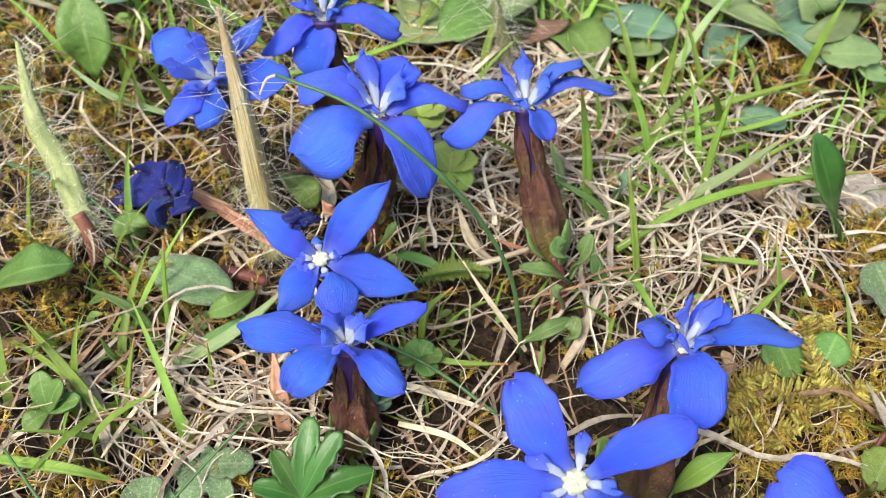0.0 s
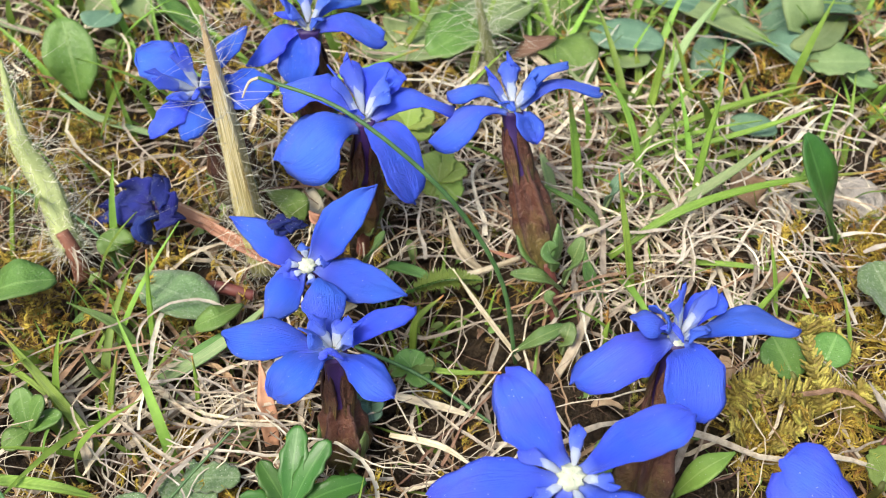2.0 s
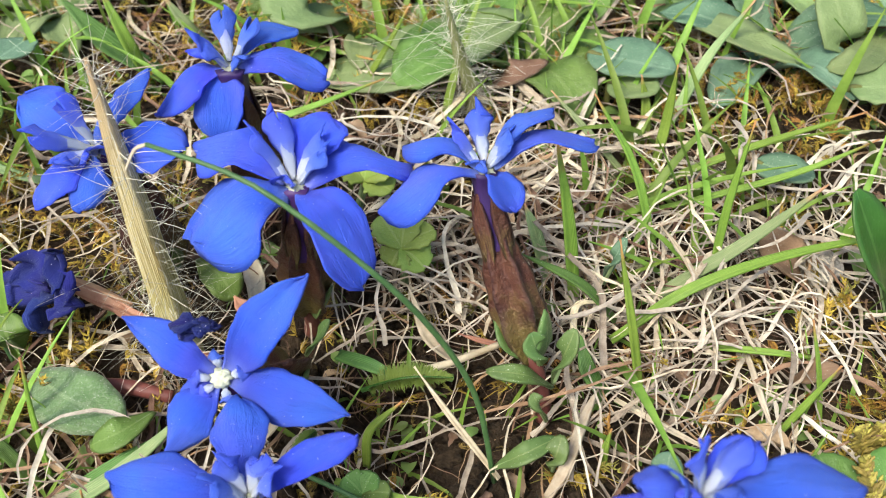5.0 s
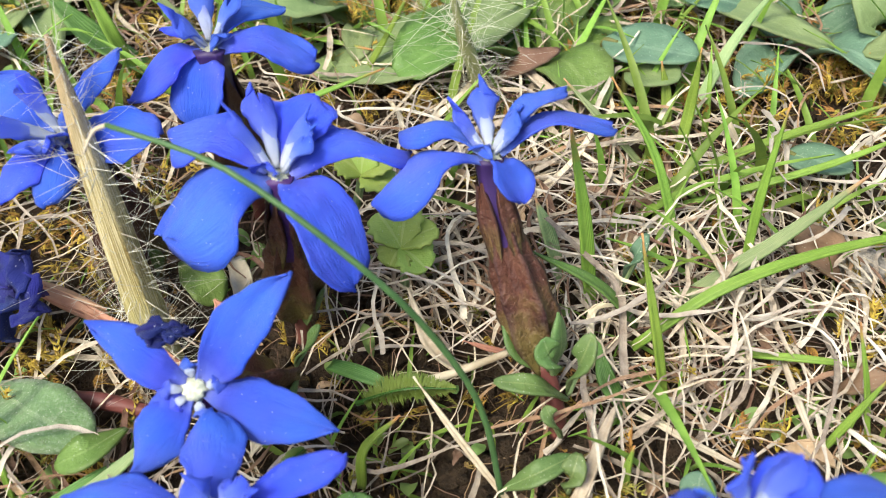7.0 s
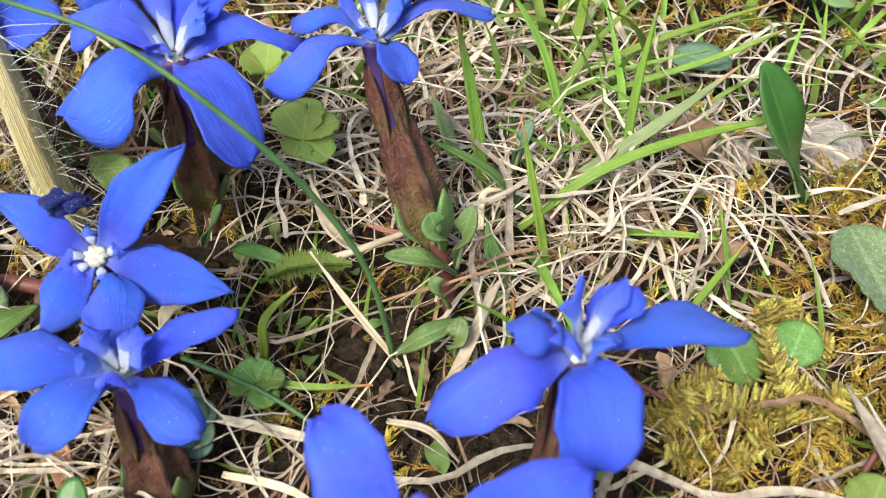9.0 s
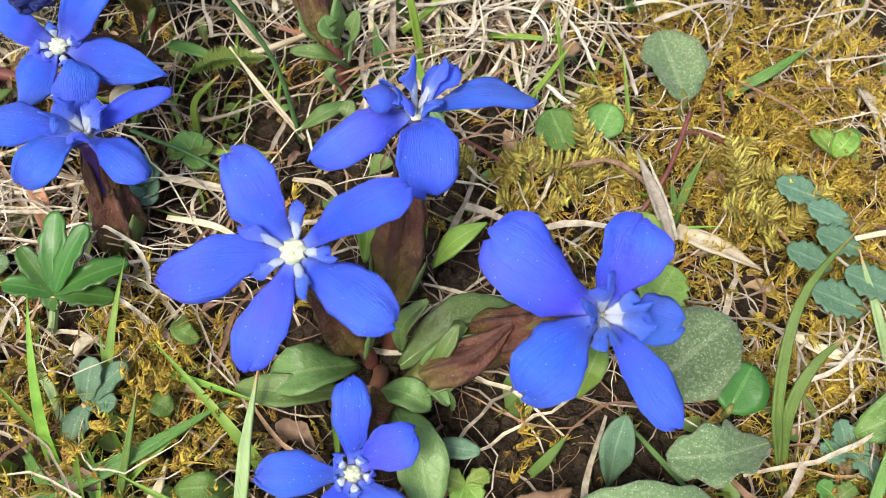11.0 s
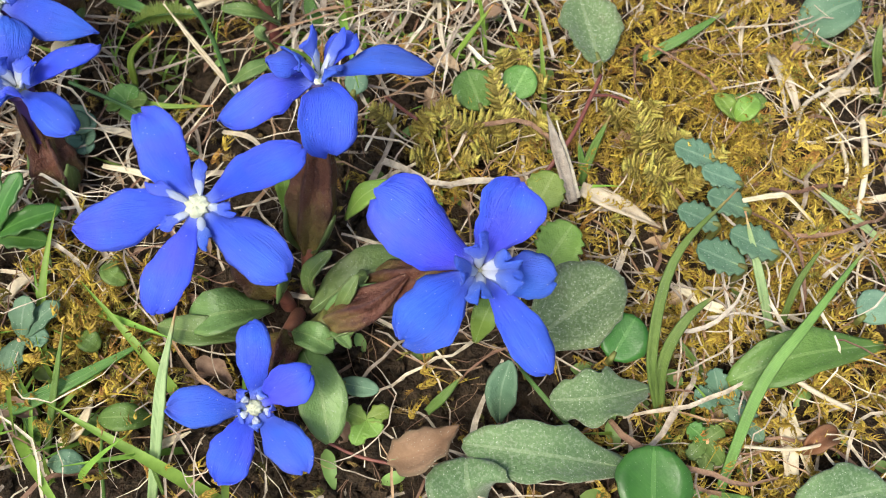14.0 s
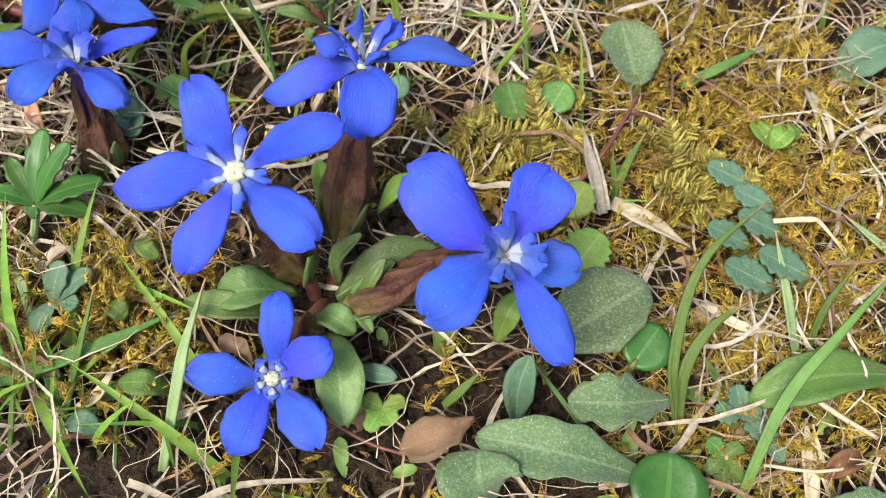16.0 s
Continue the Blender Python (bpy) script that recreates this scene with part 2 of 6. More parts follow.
def calyx_material():
    """Purple-brown skin with fine lengthwise streaks, olive towards the foot and along the sides."""
    m, nt, b = shader("purple_brown_calyx", 0.45, 0.4)
    u, v = uv_parts(nt)
    streak = noise_at(nt, 4.0, 5, 0.55, (1.2, 3.0, 1), uv=True)
    blot = noise_at(nt, 700.0, 5, 0.7)
    base = ramp(nt, streak, [(0.3, (0.036, 0.011, 0.009)), (0.5, (0.098, 0.034, 0.022)), (0.75, (0.140, 0.062, 0.036))])
    olive = calc(nt, "MULTIPLY", ramp(nt, calc(nt, "SUBTRACT", calc(nt, "ADD", calc(nt, "MULTIPLY", blot, 0.5), calc(nt, "MULTIPLY", streak, 0.5)), calc(nt, "MULTIPLY", u, 0.85)), [(0.07, (0, 0, 0)), (0.42, (1, 1, 1))]), 0.65)
    base = mixed(nt, olive, base, (0.19, 0.17, 0.045))
    base = mixed(nt, calc(nt, "MULTIPLY", specks(nt, 2200.0, 0.16), 0.3), base, (0.5, 0.45, 0.35))
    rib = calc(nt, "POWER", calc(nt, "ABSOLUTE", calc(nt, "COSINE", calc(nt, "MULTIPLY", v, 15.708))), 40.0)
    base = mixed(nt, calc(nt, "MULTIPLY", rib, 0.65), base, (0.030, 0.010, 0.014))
    nt.links.new(base, b.inputs["Base Color"])
    bumped(nt, b, blot, 0.9, 0.0009)
    return m


M_CALYX = calyx_material()
M_CALYX_GREEN = plain("olive_calyx_foot", (0.09, 0.10, 0.025), (0.20, 0.20, 0.06), 0.5, 260.0, 0.4, 0.1)
M_TUBE = plain("dark_violet_corolla_tube", (0.020, 0.008, 0.06), (0.075, 0.03, 0.17), 0.5, 300.0, 0.3, 0.0, (1, 1, 0.2))
M_THROAT = plain("white_throat", (0.34, 0.36, 0.27), (0.58, 0.60, 0.47), 0.6, 900.0, 0.6)
M_GRASS = leaf_material("fresh_green_blade", (0.135, 0.245, 0.028), (0.300, 0.470, 0.080), (0.50, 0.64, 0.15), 0.45, 0.0, (0.622, 0.315, 0.130), True)
M_GRASS_MID = leaf_material("green_blade", (0.072, 0.150, 0.028), (0.190, 0.325, 0.080), (0.33, 0.46, 0.15), 0.42, 0.2, (0.45, 0.30, 0.13), True)
M_GRASS_DEEP = leaf_material("deep_green_blade", (0.066, 0.158, 0.029), (0.178, 0.315, 0.078), (0.296, 0.429, 0.156), 0.45, 0.3, None, True)
M_STALK_DARK = plain("dark_green_stalk", (0.030, 0.070, 0.024), (0.080, 0.150, 0.052), 0.45, 500.0, 0.4, 0.0, (1, 1, 0.3))
M_STALK_PALE = plain("pale_downy_stalk", (0.22, 0.26, 0.09), (0.48, 0.50, 0.24), 0.6, 400.0, 0.5, 0.1, (1, 1, 0.2))
M_GRASS_PALE = leaf_material("pale_green_blade", (0.185, 0.300, 0.115), (0.390, 0.490, 0.235), (0.667, 0.656, 0.390), 0.5, 0.0, (0.667, 0.378, 0.208), True)
M_GRASS_STUFF = plain("meadow_blades", (0.112, 0.214, 0.026), (0.296, 0.454, 0.085), 0.5, 300.0, 0.2, 0.3, per_island=True)
M_VEIN = plain("pale_midrib", (0.20, 0.30, 0.12), (0.36, 0.46, 0.24), 0.5, 500.0, 0.2)
M_HERB = plain("meadow_herb_leaf", (0.12, 0.225, 0.055), (0.30, 0.43, 0.135), 0.45, 200.0, 0.3, 0.3, per_island=True)
M_LEAF = leaf_material("fresh_green_leaf", (0.085, 0.175, 0.035), (0.195, 0.325, 0.080), (0.330, 0.455, 0.170), 0.42, 0.5)
M_LEAF_RICH = leaf_material("rich_green_leaf", (0.030, 0.095, 0.017), (0.080, 0.200, 0.036), (0.17, 0.32, 0.09), 0.36, 0.12, relief=0.4)
M_LEAF_BACK = leaf_material("dull_green_leaf", (0.155, 0.240, 0.090), (0.310, 0.410, 0.180), (0.33, 0.41, 0.20), 0.55, 0.3)
M_LEAF_GREY = leaf_material("grey_green_dusty_leaf", (0.080, 0.150, 0.055), (0.190, 0.295, 0.122), (0.37, 0.45, 0.27), 0.6, 0.95, blotch=0.45, fuzz=0.32)
M_LEAF_BLUE = leaf_material("blue_green_leaf", (0.091, 0.182, 0.111), (0.208, 0.338, 0.221), (0.338, 0.468, 0.325), 0.6, 0.6)
M_LEAF_OLIVE = leaf_material("olive_gentian_leaf", (0.085, 0.165, 0.048), (0.215, 0.310, 0.105), (0.37, 0.43, 0.19), 0.36, 0.5)
M_LEAF_LIME = leaf_material("lime_green_leaf", (0.150, 0.255, 0.040), (0.300, 0.430, 0.100), (0.42, 0.52, 0.20), 0.45, 0.3)
M_LEAF_YELLOW = leaf_material("yellow_green_leaf", (0.24, 0.36, 0.06), (0.44, 0.56, 0.15), (0.55, 0.62, 0.26), 0.5, 0.3, blotch=0.12)
M_RED_LEAF = leaf_material("red_brown_dead_leaf", (0.14, 0.050, 0.030), (0.32, 0.130, 0.080), (0.20, 0.08, 0.05), 0.6, 0.2)
M_LEAF_DRY = leaf_material("dry_brown_leaf", (0.20, 0.110, 0.065), (0.43, 0.275, 0.185), (0.260, 0.130, 0.078), 0.8, 0.4, blotch=0.7)
def dry_stalk_material():
    """Straw-yellow sheath with lengthwise fibres, pinkish towards the tip."""
    m, nt, b = shader("straw_yellow_sheath", 0.6, 0.3)
    u, v = uv_parts(nt)
    fibre = noise_at(nt, 10.0, 5, 0.65, (0.35, 7.0, 1), uv=True)
    col = ramp(nt, fibre, [(0.36, (0.32, 0.23, 0.085)), (0.5, (0.68, 0.56, 0.27)), (0.62, (0.88, 0.80, 0.56))])
    col = mixed(nt, ramp(nt, u, [(0.66, (0, 0, 0)), (1.0, (0.6, 0.6, 0.6))]), col, (0.60, 0.36, 0.24))
    col = mixed(nt, ramp(nt, u, [(0.0, (0.6, 0.6, 0.6)), (0.45, (0, 0, 0))]), col, (0.36, 0.42, 0.10))
    nt.links.new(col, b.inputs["Base Color"])
    bumped(nt, b, fibre, 0.8, 0.0008)
    return m


M_SHEATH = dry_stalk_material()
M_HAIR = plain("silvery_hair", (0.55, 0.52, 0.42), (0.85, 0.82, 0.72), 0.5, 900.0, 0.0, 0.3, per_island=True)
M_STONE = plain("pale_limestone", (0.30, 0.26, 0.22), (0.58, 0.53, 0.47), 0.85, 260.0, 1.0, metres=0.002)


# ---- mesh tools ----
def mesh_of(name, verts, faces, uvs=None, material=None, smooth=True):
    me = bpy.data.meshes.new(name)
    me.from_pydata([tuple(v) for v in verts], [], faces)
    if uvs is not None:
        loops = np.empty(len(me.loops), np.int32)
        me.loops.foreach_get("vertex_index", loops)
        layer = me.uv_layers.new(name="UVMap")
        layer.data.foreach_set("uv", np.asarray(uvs, np.float32)[loops].ravel())
    if material:
        me.materials.append(material)
    if smooth:
        me.polygons.foreach_set("use_smooth", [True] * len(me.polygons))
    me.update()
    return me


def thing(name, at, label, category, group="", kind=""):
    ob = new(name)
    ob.empty_display_size = 0.002
    ob.location = at
    return tagged(ob, label, category, group, kind)


def part(name, data, parent, label=""):
    """Links one mesh, given in world places, as one part of a thing."""
    verts, faces, uvs, material = data
    home = Vector((0, 0, 0))
    up = parent
    while up:
        home += up.location
        up = up.parent
    ob = new(name, mesh_of(name, np.asarray(verts) - np.array(home), faces, uvs, material))
    ob.parent = parent
    return tagged(ob, label)


def single(name, data, at, label, category, group="", kind=""):
    """Links one mesh, given in world places, as a whole thing."""
    verts, faces, uvs, material = data
    ob = new(name, mesh_of(name, np.asarray(verts) - np.array(at), faces, uvs, material))
    ob.location = at
    return tagged(ob, label, category, group, kind)


def sheet(grid, thick, material):
    """A closed thin solid from a grid of places (rows along, columns across)."""
    g = np.asarray(grid, float)
    n, m, _ = g.shape
    along = np.gradient(g, axis=0)
    across = np.gradient(g, axis=1)
    nor = np.cross(along, across)
    nor /= np.linalg.norm(nor, axis=-1, keepdims=True) + 1e-12
    top, low = (g + nor * thick / 2).reshape(-1, 3), (g - nor * thick / 2).reshape(-1, 3)
    k, faces = n * m, []
    for i in range(n - 1):
        for j in range(m - 1):
            a = i * m + j
            faces.append((a, a + m, a + m + 1, a + 1))
            faces.append((k + a, k + a + 1, k + a + m + 1, k + a + m))
    rim = [j for j in range(m)] + [i * m + m - 1 for i in range(1, n)] + [(n - 1) * m + j for j in range(m - 2, -1, -1)] + [i * m for i in range(n - 2, 0, -1)]
    for a, b in zip(rim, rim[1:] + rim[:1]):
        faces.append((a, b, k + b, k + a))
    uu, vv = np.meshgrid(np.linspace(0, 1, n), np.linspace(0, 1, m), indexing="ij")
    uv = np.stack([uu.ravel(), vv.ravel()], 1)
    return np.concatenate([top, low]), faces, np.concatenate([uv, uv]), material


def spline(points, count):
    """A smooth curve through the points, evenly sampled."""
    p = np.asarray(points, float)
    if len(p) == 2:
        return p[0] + (p[1] - p[0]) * np.linspace(0, 1, count)[:, None]
    q = np.concatenate([[2 * p[0] - p[1]], p, [2 * p[-1] - p[-2]]])
    out = []
    for s in np.linspace(0, len(p) - 1 - 1e-9, count):
        i, f = int(s), s - int(s)
        a, b, c, d = q[i : i + 4]
        out.append(0.5 * (2 * b + (c - a) * f + (2 * a - 5 * b + 4 * c - d) * f * f + (3 * b - a - 3 * c + d) * f**3))
    return np.array(out)


def sides(line, up):
    """For each place of a line: its direction, a level side and the normal."""
    d = np.gradient(line, axis=0)
    d /= np.linalg.norm(d, axis=1, keepdims=True) + 1e-12
    s = np.cross(d, up)
    s /= np.linalg.norm(s, axis=1, keepdims=True) + 1e-9
    return d, s, np.cross(s, d)


def tube(points, radii, material, around=9, count=14, ridges=0, ridge=0.0):
    line = spline(points, count)
    d, s, n = sides(line, np.array((0.31, 0.2, 0.93)) if abs(line[-1] - line[0])[2] < 0.8 * np.linalg.norm(line[-1] - line[0]) else np.array((0.1, 1.0, 0.05)))
    r = np.interp(np.linspace(0, 1, count), np.linspace(0, 1, len(radii)), radii)
    verts, uvs = [], []
    for i in range(count):
        for j in range(around):
            a = 2 * math.pi * j / around
            rr = r[i] * (1 - ridge + 2 * ridge * abs(math.cos(ridges * a / 2)) ** (3 if ridge < 0.2 else 5) * (1 + 0.12 * math.sin(0.9 * i + 3.0 * a)))
            verts.append(line[i] + rr * (math.cos(a) * s[i] + math.sin(a) * n[i]))
            uvs.append((i / (count - 1), j / around))
    faces = [(i * around + j, i * around + (j + 1) % around, (i + 1) * around + (j + 1) % around, (i + 1) * around + j) for i in range(count - 1) for j in range(around)]
    faces += [tuple(range(around - 1, -1, -1)), tuple(range((count - 1) * around, count * around))]
    return np.array(verts), faces, np.array(uvs), material


def profile(u, kind):
    """Half width along a leaf, 0 to 1."""
    u = np.asarray(u, float)
    if kind == "petal":
        return np.where(u < 0.66, 0.26 + 0.74 * np.sin(np.pi / 2 * np.clip(u / 0.66, 0, 1)) ** 1.9, np.sqrt(np.clip(1 - (np.clip(u - 0.66, 0, 1) / 0.345) ** 2.2, 0, 1)))
    if kind == "broad":
        return np.where(u < 0.70, 0.22 + 0.78 * np.sin(np.pi / 2 * np.clip(u / 0.70, 0, 1)) ** 1.5, np.clip(1 - (np.clip(u - 0.70, 0, 1) / 0.305) ** 3.2, 0, 1) ** 0.6)
    if kind == "pointed":
        return np.where(u < 0.5, 0.20 + 0.80 * np.sin(np.pi / 2 * np.clip(u / 0.5, 0, 1)) ** 1.2, np.clip(1 - (np.clip(u - 0.5, 0, 1) / 0.5) ** 1.7, 0, 1)) + 0.01
    if kind == "round":
        return np.sqrt(np.clip(1 - ((u - 0.5) / 0.505) ** 2, 0, 1)) + 0.02
    if kind == "wedge":
        return np.where(u < 0.72, 0.10 + 0.90 * np.clip(u / 0.72, 0, 1) ** 1.1, np.sqrt(np.clip(1 - ((u - 0.72) / 0.285) ** 2, 0, 1)))
    if kind == "oval":
        return np.where(u < 0.55, 0.16 + 0.84 * np.sin(np.pi / 2 * np.clip(u / 0.55, 0, 1)), np.sqrt(np.clip(1 - ((u - 0.55) / 0.455) ** 2.0, 0, 1))) + 0.01
    return np.clip(1 - u**3, 0, 1) * (0.75 + 0.25 * np.sin(np.pi * u)) + 0.02


rng = np.random.default_rng(7)


def blade_grid(points, width, shape, up=(0, 0, 1), fold=0.15, wave=0.04, teeth=0, depth=0.0, rows=14, cols=7, seed=0, twist=0.0, tip=0.0, skew=0.0, crease=0.0):
    """Places of a leaf or blade: a bent midline with a width, a fold along it, waves and teeth on the rim."""
    r = np.random.default_rng(seed)
    line = spline(points, rows)
    d, s, n = sides(line, np.asarray(up, float))
    u = np.linspace(0, 1, rows)
    w = profile(u, shape) * width / 2
    w_side = [profile(u ** (1 + side_ * skew), shape) * width / 2 for side_ in (-1, 1)]
    p1, p2 = r.uniform(0, 6.28, 2)
    grid = np.empty((rows, cols, 3))
    for j, v in enumerate(np.linspace(-1, 1, cols)):
        rim = 1 + (wave * np.sin(u * 7 + p1 + v) + 0.5 * wave * np.sin(u * 19 + p2 - v) + 0.25 * wave * np.sin(u * 41 + p1)) * abs(v)
        if teeth:
            rim = rim - depth * abs(v) ** 3 * (0.5 + 0.5 * np.cos(2 * np.pi * teeth * u))
        lift = fold * w * (abs(v) ** 1.5) + wave * width * np.sin(u * 6 + p2 + 2.2 * v) * v * v
        a = twist * u
        w = w_side[int(v > 0)]
        lift = lift + crease * width * (u * np.sin(3.1 * v + p1 + 2.0 * u) * np.sin(2.6 * u + p2) + 0.35 * u * np.sin(7.3 * v + 5.0 * u + p2))
        along = d * (tip * width * (u**5) * (0.6 * math.sin(2.3 * v + p1) + 0.4 * math.sin(5.1 * v + p2)))[:, None]
        grid[:, j] = line + along + (s * np.cos(a)[:, None] + n * np.sin(a)[:, None]) * (w * v * rim)[:, None] + n * lift[:, None]
    return grid


def leaf_data(points, width, material, shape="oval", thick=0.00025, **more):
    return sheet(blade_grid(np.asarray(points, float) * CM, width * CM, shape, **more), thick, material)


def leaf(points, width, material, label, shape="oval", name="leaf", category="leaf", group="", stalk=None, **more):
    """A leaf lying or standing by itself; points in centimetres from foot to tip."""
    p = np.asarray(points, float)
    root = thing(name, Vector(p[0] * CM), label, category, group)
    if shape == "round":
        way = (p[2] - p[0]) * (1, 1, 0)
        long = max(0.95 * width, np.linalg.norm(way))
        way = way / np.linalg.norm(way) * long
        centre = (p[0] + p[2]) / 2 * (1, 1, 0) + (0, 0, (p[1][2] + p[2][2]) / 2 - 0.06)
        stalk = stalk or tuple(p[0] * (1, 1, 0))
        p = np.array([centre - way / 2 - (0, 0, 0.04), centre + (0, 0, 0.03), centre + way / 2 + (0, 0, 0.10)])
    data = leaf_data(p, width, material, shape, **more)
    flat = part("blade", data, root)
    rows = more.get("rows", 14)
    middle = data[0][: rows * 7].reshape(rows, 7, 3)[: rows - 1, 3] + (0, 0, 0.00004)
    part("midrib", tube(middle, [0.00028, 0.00020, 0.00008], M_VEIN, 6, rows), flat)
    if stalk:
        part("leaf_stalk", tube(np.array([stalk, (np.array(stalk) + p[0]) / 2 + (0, 0, 0.06), p[0], p[0] + (p[1] - p[0]) * 0.3]) * CM, [0.0005, 0.0005, 0.0004, 0.0003], M_CALYX_GREEN, 7), root)
    return root


def grass(points, width, material, label, name="grass_blade", category="grass", group="grass blades", fold=0.35, **more):
    p = np.asarray(points, float)
    return single(name, leaf_data(p, width, material, "blade", fold=fold, wave=more.pop("wave", 0.02), rows=more.pop("rows", 18), cols=5, **more), Vector(p[0] * CM), label, category, group)


def strand(points, radius, material, label, name="dry_stalk", category="dry stalk", group="", taper=0.6):
    p = np.asarray(points, float)
    return single(name, tube(p * CM, [radius * CM, radius * CM * 0.95, radius * CM * taper], material, 7, 20), Vector(p[0] * CM), label, category, group)


def lobed(foot, centre, tips, width, material, label, name="lobed_leaf", category="leaf", shape="oval", group="", **more):
    """A leaf of several lobes on one stalk: foot on the ground, lobes from the centre to their tips."""
    f, c = np.array(foot, float), np.array(centre, float)
    root = thing(name, Vector(f * CM), label, category, group)
    part("leaf_stalk", tube(np.array([f, (f + c) / 2 + (0.02, 0.03, 0.05), c]) * CM, [0.0006, 0.0005, 0.0005], M_GRASS_PALE, 7), root)
    for k, tip in enumerate(tips):
        t = np.array(tip, float)
        mid = (c + t) / 2 + (0, 0, 0.08 * np.linalg.norm(t - c))
        part("leaflet", leaf_data([c, mid, t], width * (1 - 0.08 * (k % 3)), material, shape, seed=k + 3, **more), root)
    return root


# ---- gentian ----
def bumpy_disc(centre, normal, radius, height, material, seed=1):
    r = np.random.default_rng(seed)
    n = np.array(normal, float) / np.linalg.norm(normal)
    s = np.cross(n, (0.2, 1, 0.1))
    s /= np.linalg.norm(s)
    t = np.cross(n, s)
    rings, around = 6, 20
    verts, faces = [np.array(centre) + n * height], []
    for i in range(1, rings + 1):
        a = i / rings * math.pi * 0.62
        for j in range(around):
            b = 2 * math.pi * j / around
            rr = radius * math.sin(a) * (1 + 0.16 * math.cos(9 * b) + r.uniform(-0.16, 0.16))
            verts.append(np.array(centre) + rr * (math.cos(b) * s + math.sin(b) * t) + n * height * math.cos(a) * r.uniform(0.55, 1.35))
    for j in range(around):
        faces.append((0, 1 + j, 1 + (j + 1) % around))
        for i in range(rings - 1):
            p = 1 + i * around
            faces.append((p + j, p + around + j, p + around + (j + 1) % around, p + (j + 1) % around))
    return np.array(verts), faces, np.zeros((len(verts), 2)), material


def gentian(head, foot, normal, tips, label, calyx=1.8, width=0.85, stigma=0.0, lobes=5, bow=0.10, petal=None, girth=0.30, shape="petal", lobe_size=0.55, bracts=True, wave=0.075, level=False, skin=None):
    """A spring gentian: stem, ribbed calyx with teeth, violet tube, spreading petals, pale lobes round the throat."""
    h, f = np.array(head, float), np.array(foot, float)
    nor = np.array(normal, float) / np.linalg.norm(normal)
    root = thing("gentian_flower", Vector(f * CM), label, "flower", "gentians")
    axis = h - f
    long = np.linalg.norm(axis)
    axis = axis / long
    knee = h - nor * 0.35
    low = max(0.05, long - 0.5 - calyx)
    a = f + axis * low
    b = knee - axis * (0.25 if skin else 0.42)
    if low > 0.12:
        part("stem", tube(np.array([f - (0, 0, 0.15), (f + a) / 2 + (0.02, 0, 0), a + axis * 0.1]) * CM, [0.0010, 0.0009, 0.0010] if not skin else [0.0004, 0.0004, 0.0005], skin or M_RED_STEM, 9), root, "dry stem" if skin else "short red-brown stem")
    g = girth * CM
    line = [a, a * 0.6 + b * 0.4, a * 0.25 + b * 0.75, b]
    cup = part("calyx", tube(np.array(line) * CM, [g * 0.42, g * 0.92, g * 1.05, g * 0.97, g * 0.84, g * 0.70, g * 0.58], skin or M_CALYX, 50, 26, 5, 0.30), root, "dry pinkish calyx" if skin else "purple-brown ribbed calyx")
    part("calyx_foot", tube(np.array([a - axis * 0.04, a + axis * 0.16]) * CM, [g * 0.30, g * 0.46], M_CALYX_GREEN, 15, 5, 5, 0.1), cup, "olive green foot of the calyx")
    part("corolla_tube", tube(np.array([b - axis * 0.3, b + axis * 0.05, knee + nor * 0.12, h - nor * 0.03]) * CM, [g * 0.52, g * 0.54, g * 0.50, g * 0.62], M_TUBE, 20, 12, 5, 0.08), root, "dark violet flower tube")
    side = np.cross(axis, (0.3, 1, 0.2))
    side /= np.linalg.norm(side)
    other = np.cross(axis, side)
    for k in range(5):
        w = math.cos(k * 1.2566 + 0.3) * side + math.sin(k * 1.2566 + 0.3) * other
        p = b + w * girth * 0.50
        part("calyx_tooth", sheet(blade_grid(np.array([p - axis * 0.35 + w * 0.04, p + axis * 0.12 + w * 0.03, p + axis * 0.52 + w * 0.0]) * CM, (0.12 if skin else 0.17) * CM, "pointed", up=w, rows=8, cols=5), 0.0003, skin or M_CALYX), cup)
    if not skin:
        part("throat", bumpy_disc((h - nor * 0.035) * CM, nor, 0.105 * CM, 0.04 * CM, M_THROAT), root, "white throat")
    ways = []
    for k, tip in enumerate(tips):
        t = np.array(tip[:3], float)
        w = tip[3] if len(tip) > 3 else width
        flat = t - h
        reach = np.linalg.norm(flat)
        start = h + flat / reach * 0.08
        mid = h + flat * 0.5 + nor * bow * reach
        ways.append(flat / reach)
        part("petal", sheet(blade_grid(np.array([start, mid, t]) * CM, w * CM, shape, up=nor, fold=(-0.42, 0.18, -0.30, -0.15, -0.38)[k % 5], wave=wave, rows=24, cols=13, seed=k + int(abs(h[0]) * 100), tip=0.06, skew=(0.16, -0.20, 0.10, -0.12, 0.22)[(k + int(abs(h[0]) * 10)) % 5], crease=0.065 if not skin else 0.24, twist=(0.10, -0.14, 0.06, -0.08, 0.16)[(k + int(abs(h[1]) * 10)) % 5]), 0.00022, petal or M_PETAL), root)
    if stigma:
        part("stigma", bumpy_disc((h + nor * (0.035 if level else 0.0)) * CM, nor, stigma * CM, 0.07 * CM, M_THROAT, 5), root, "creamy white fringed stigma")
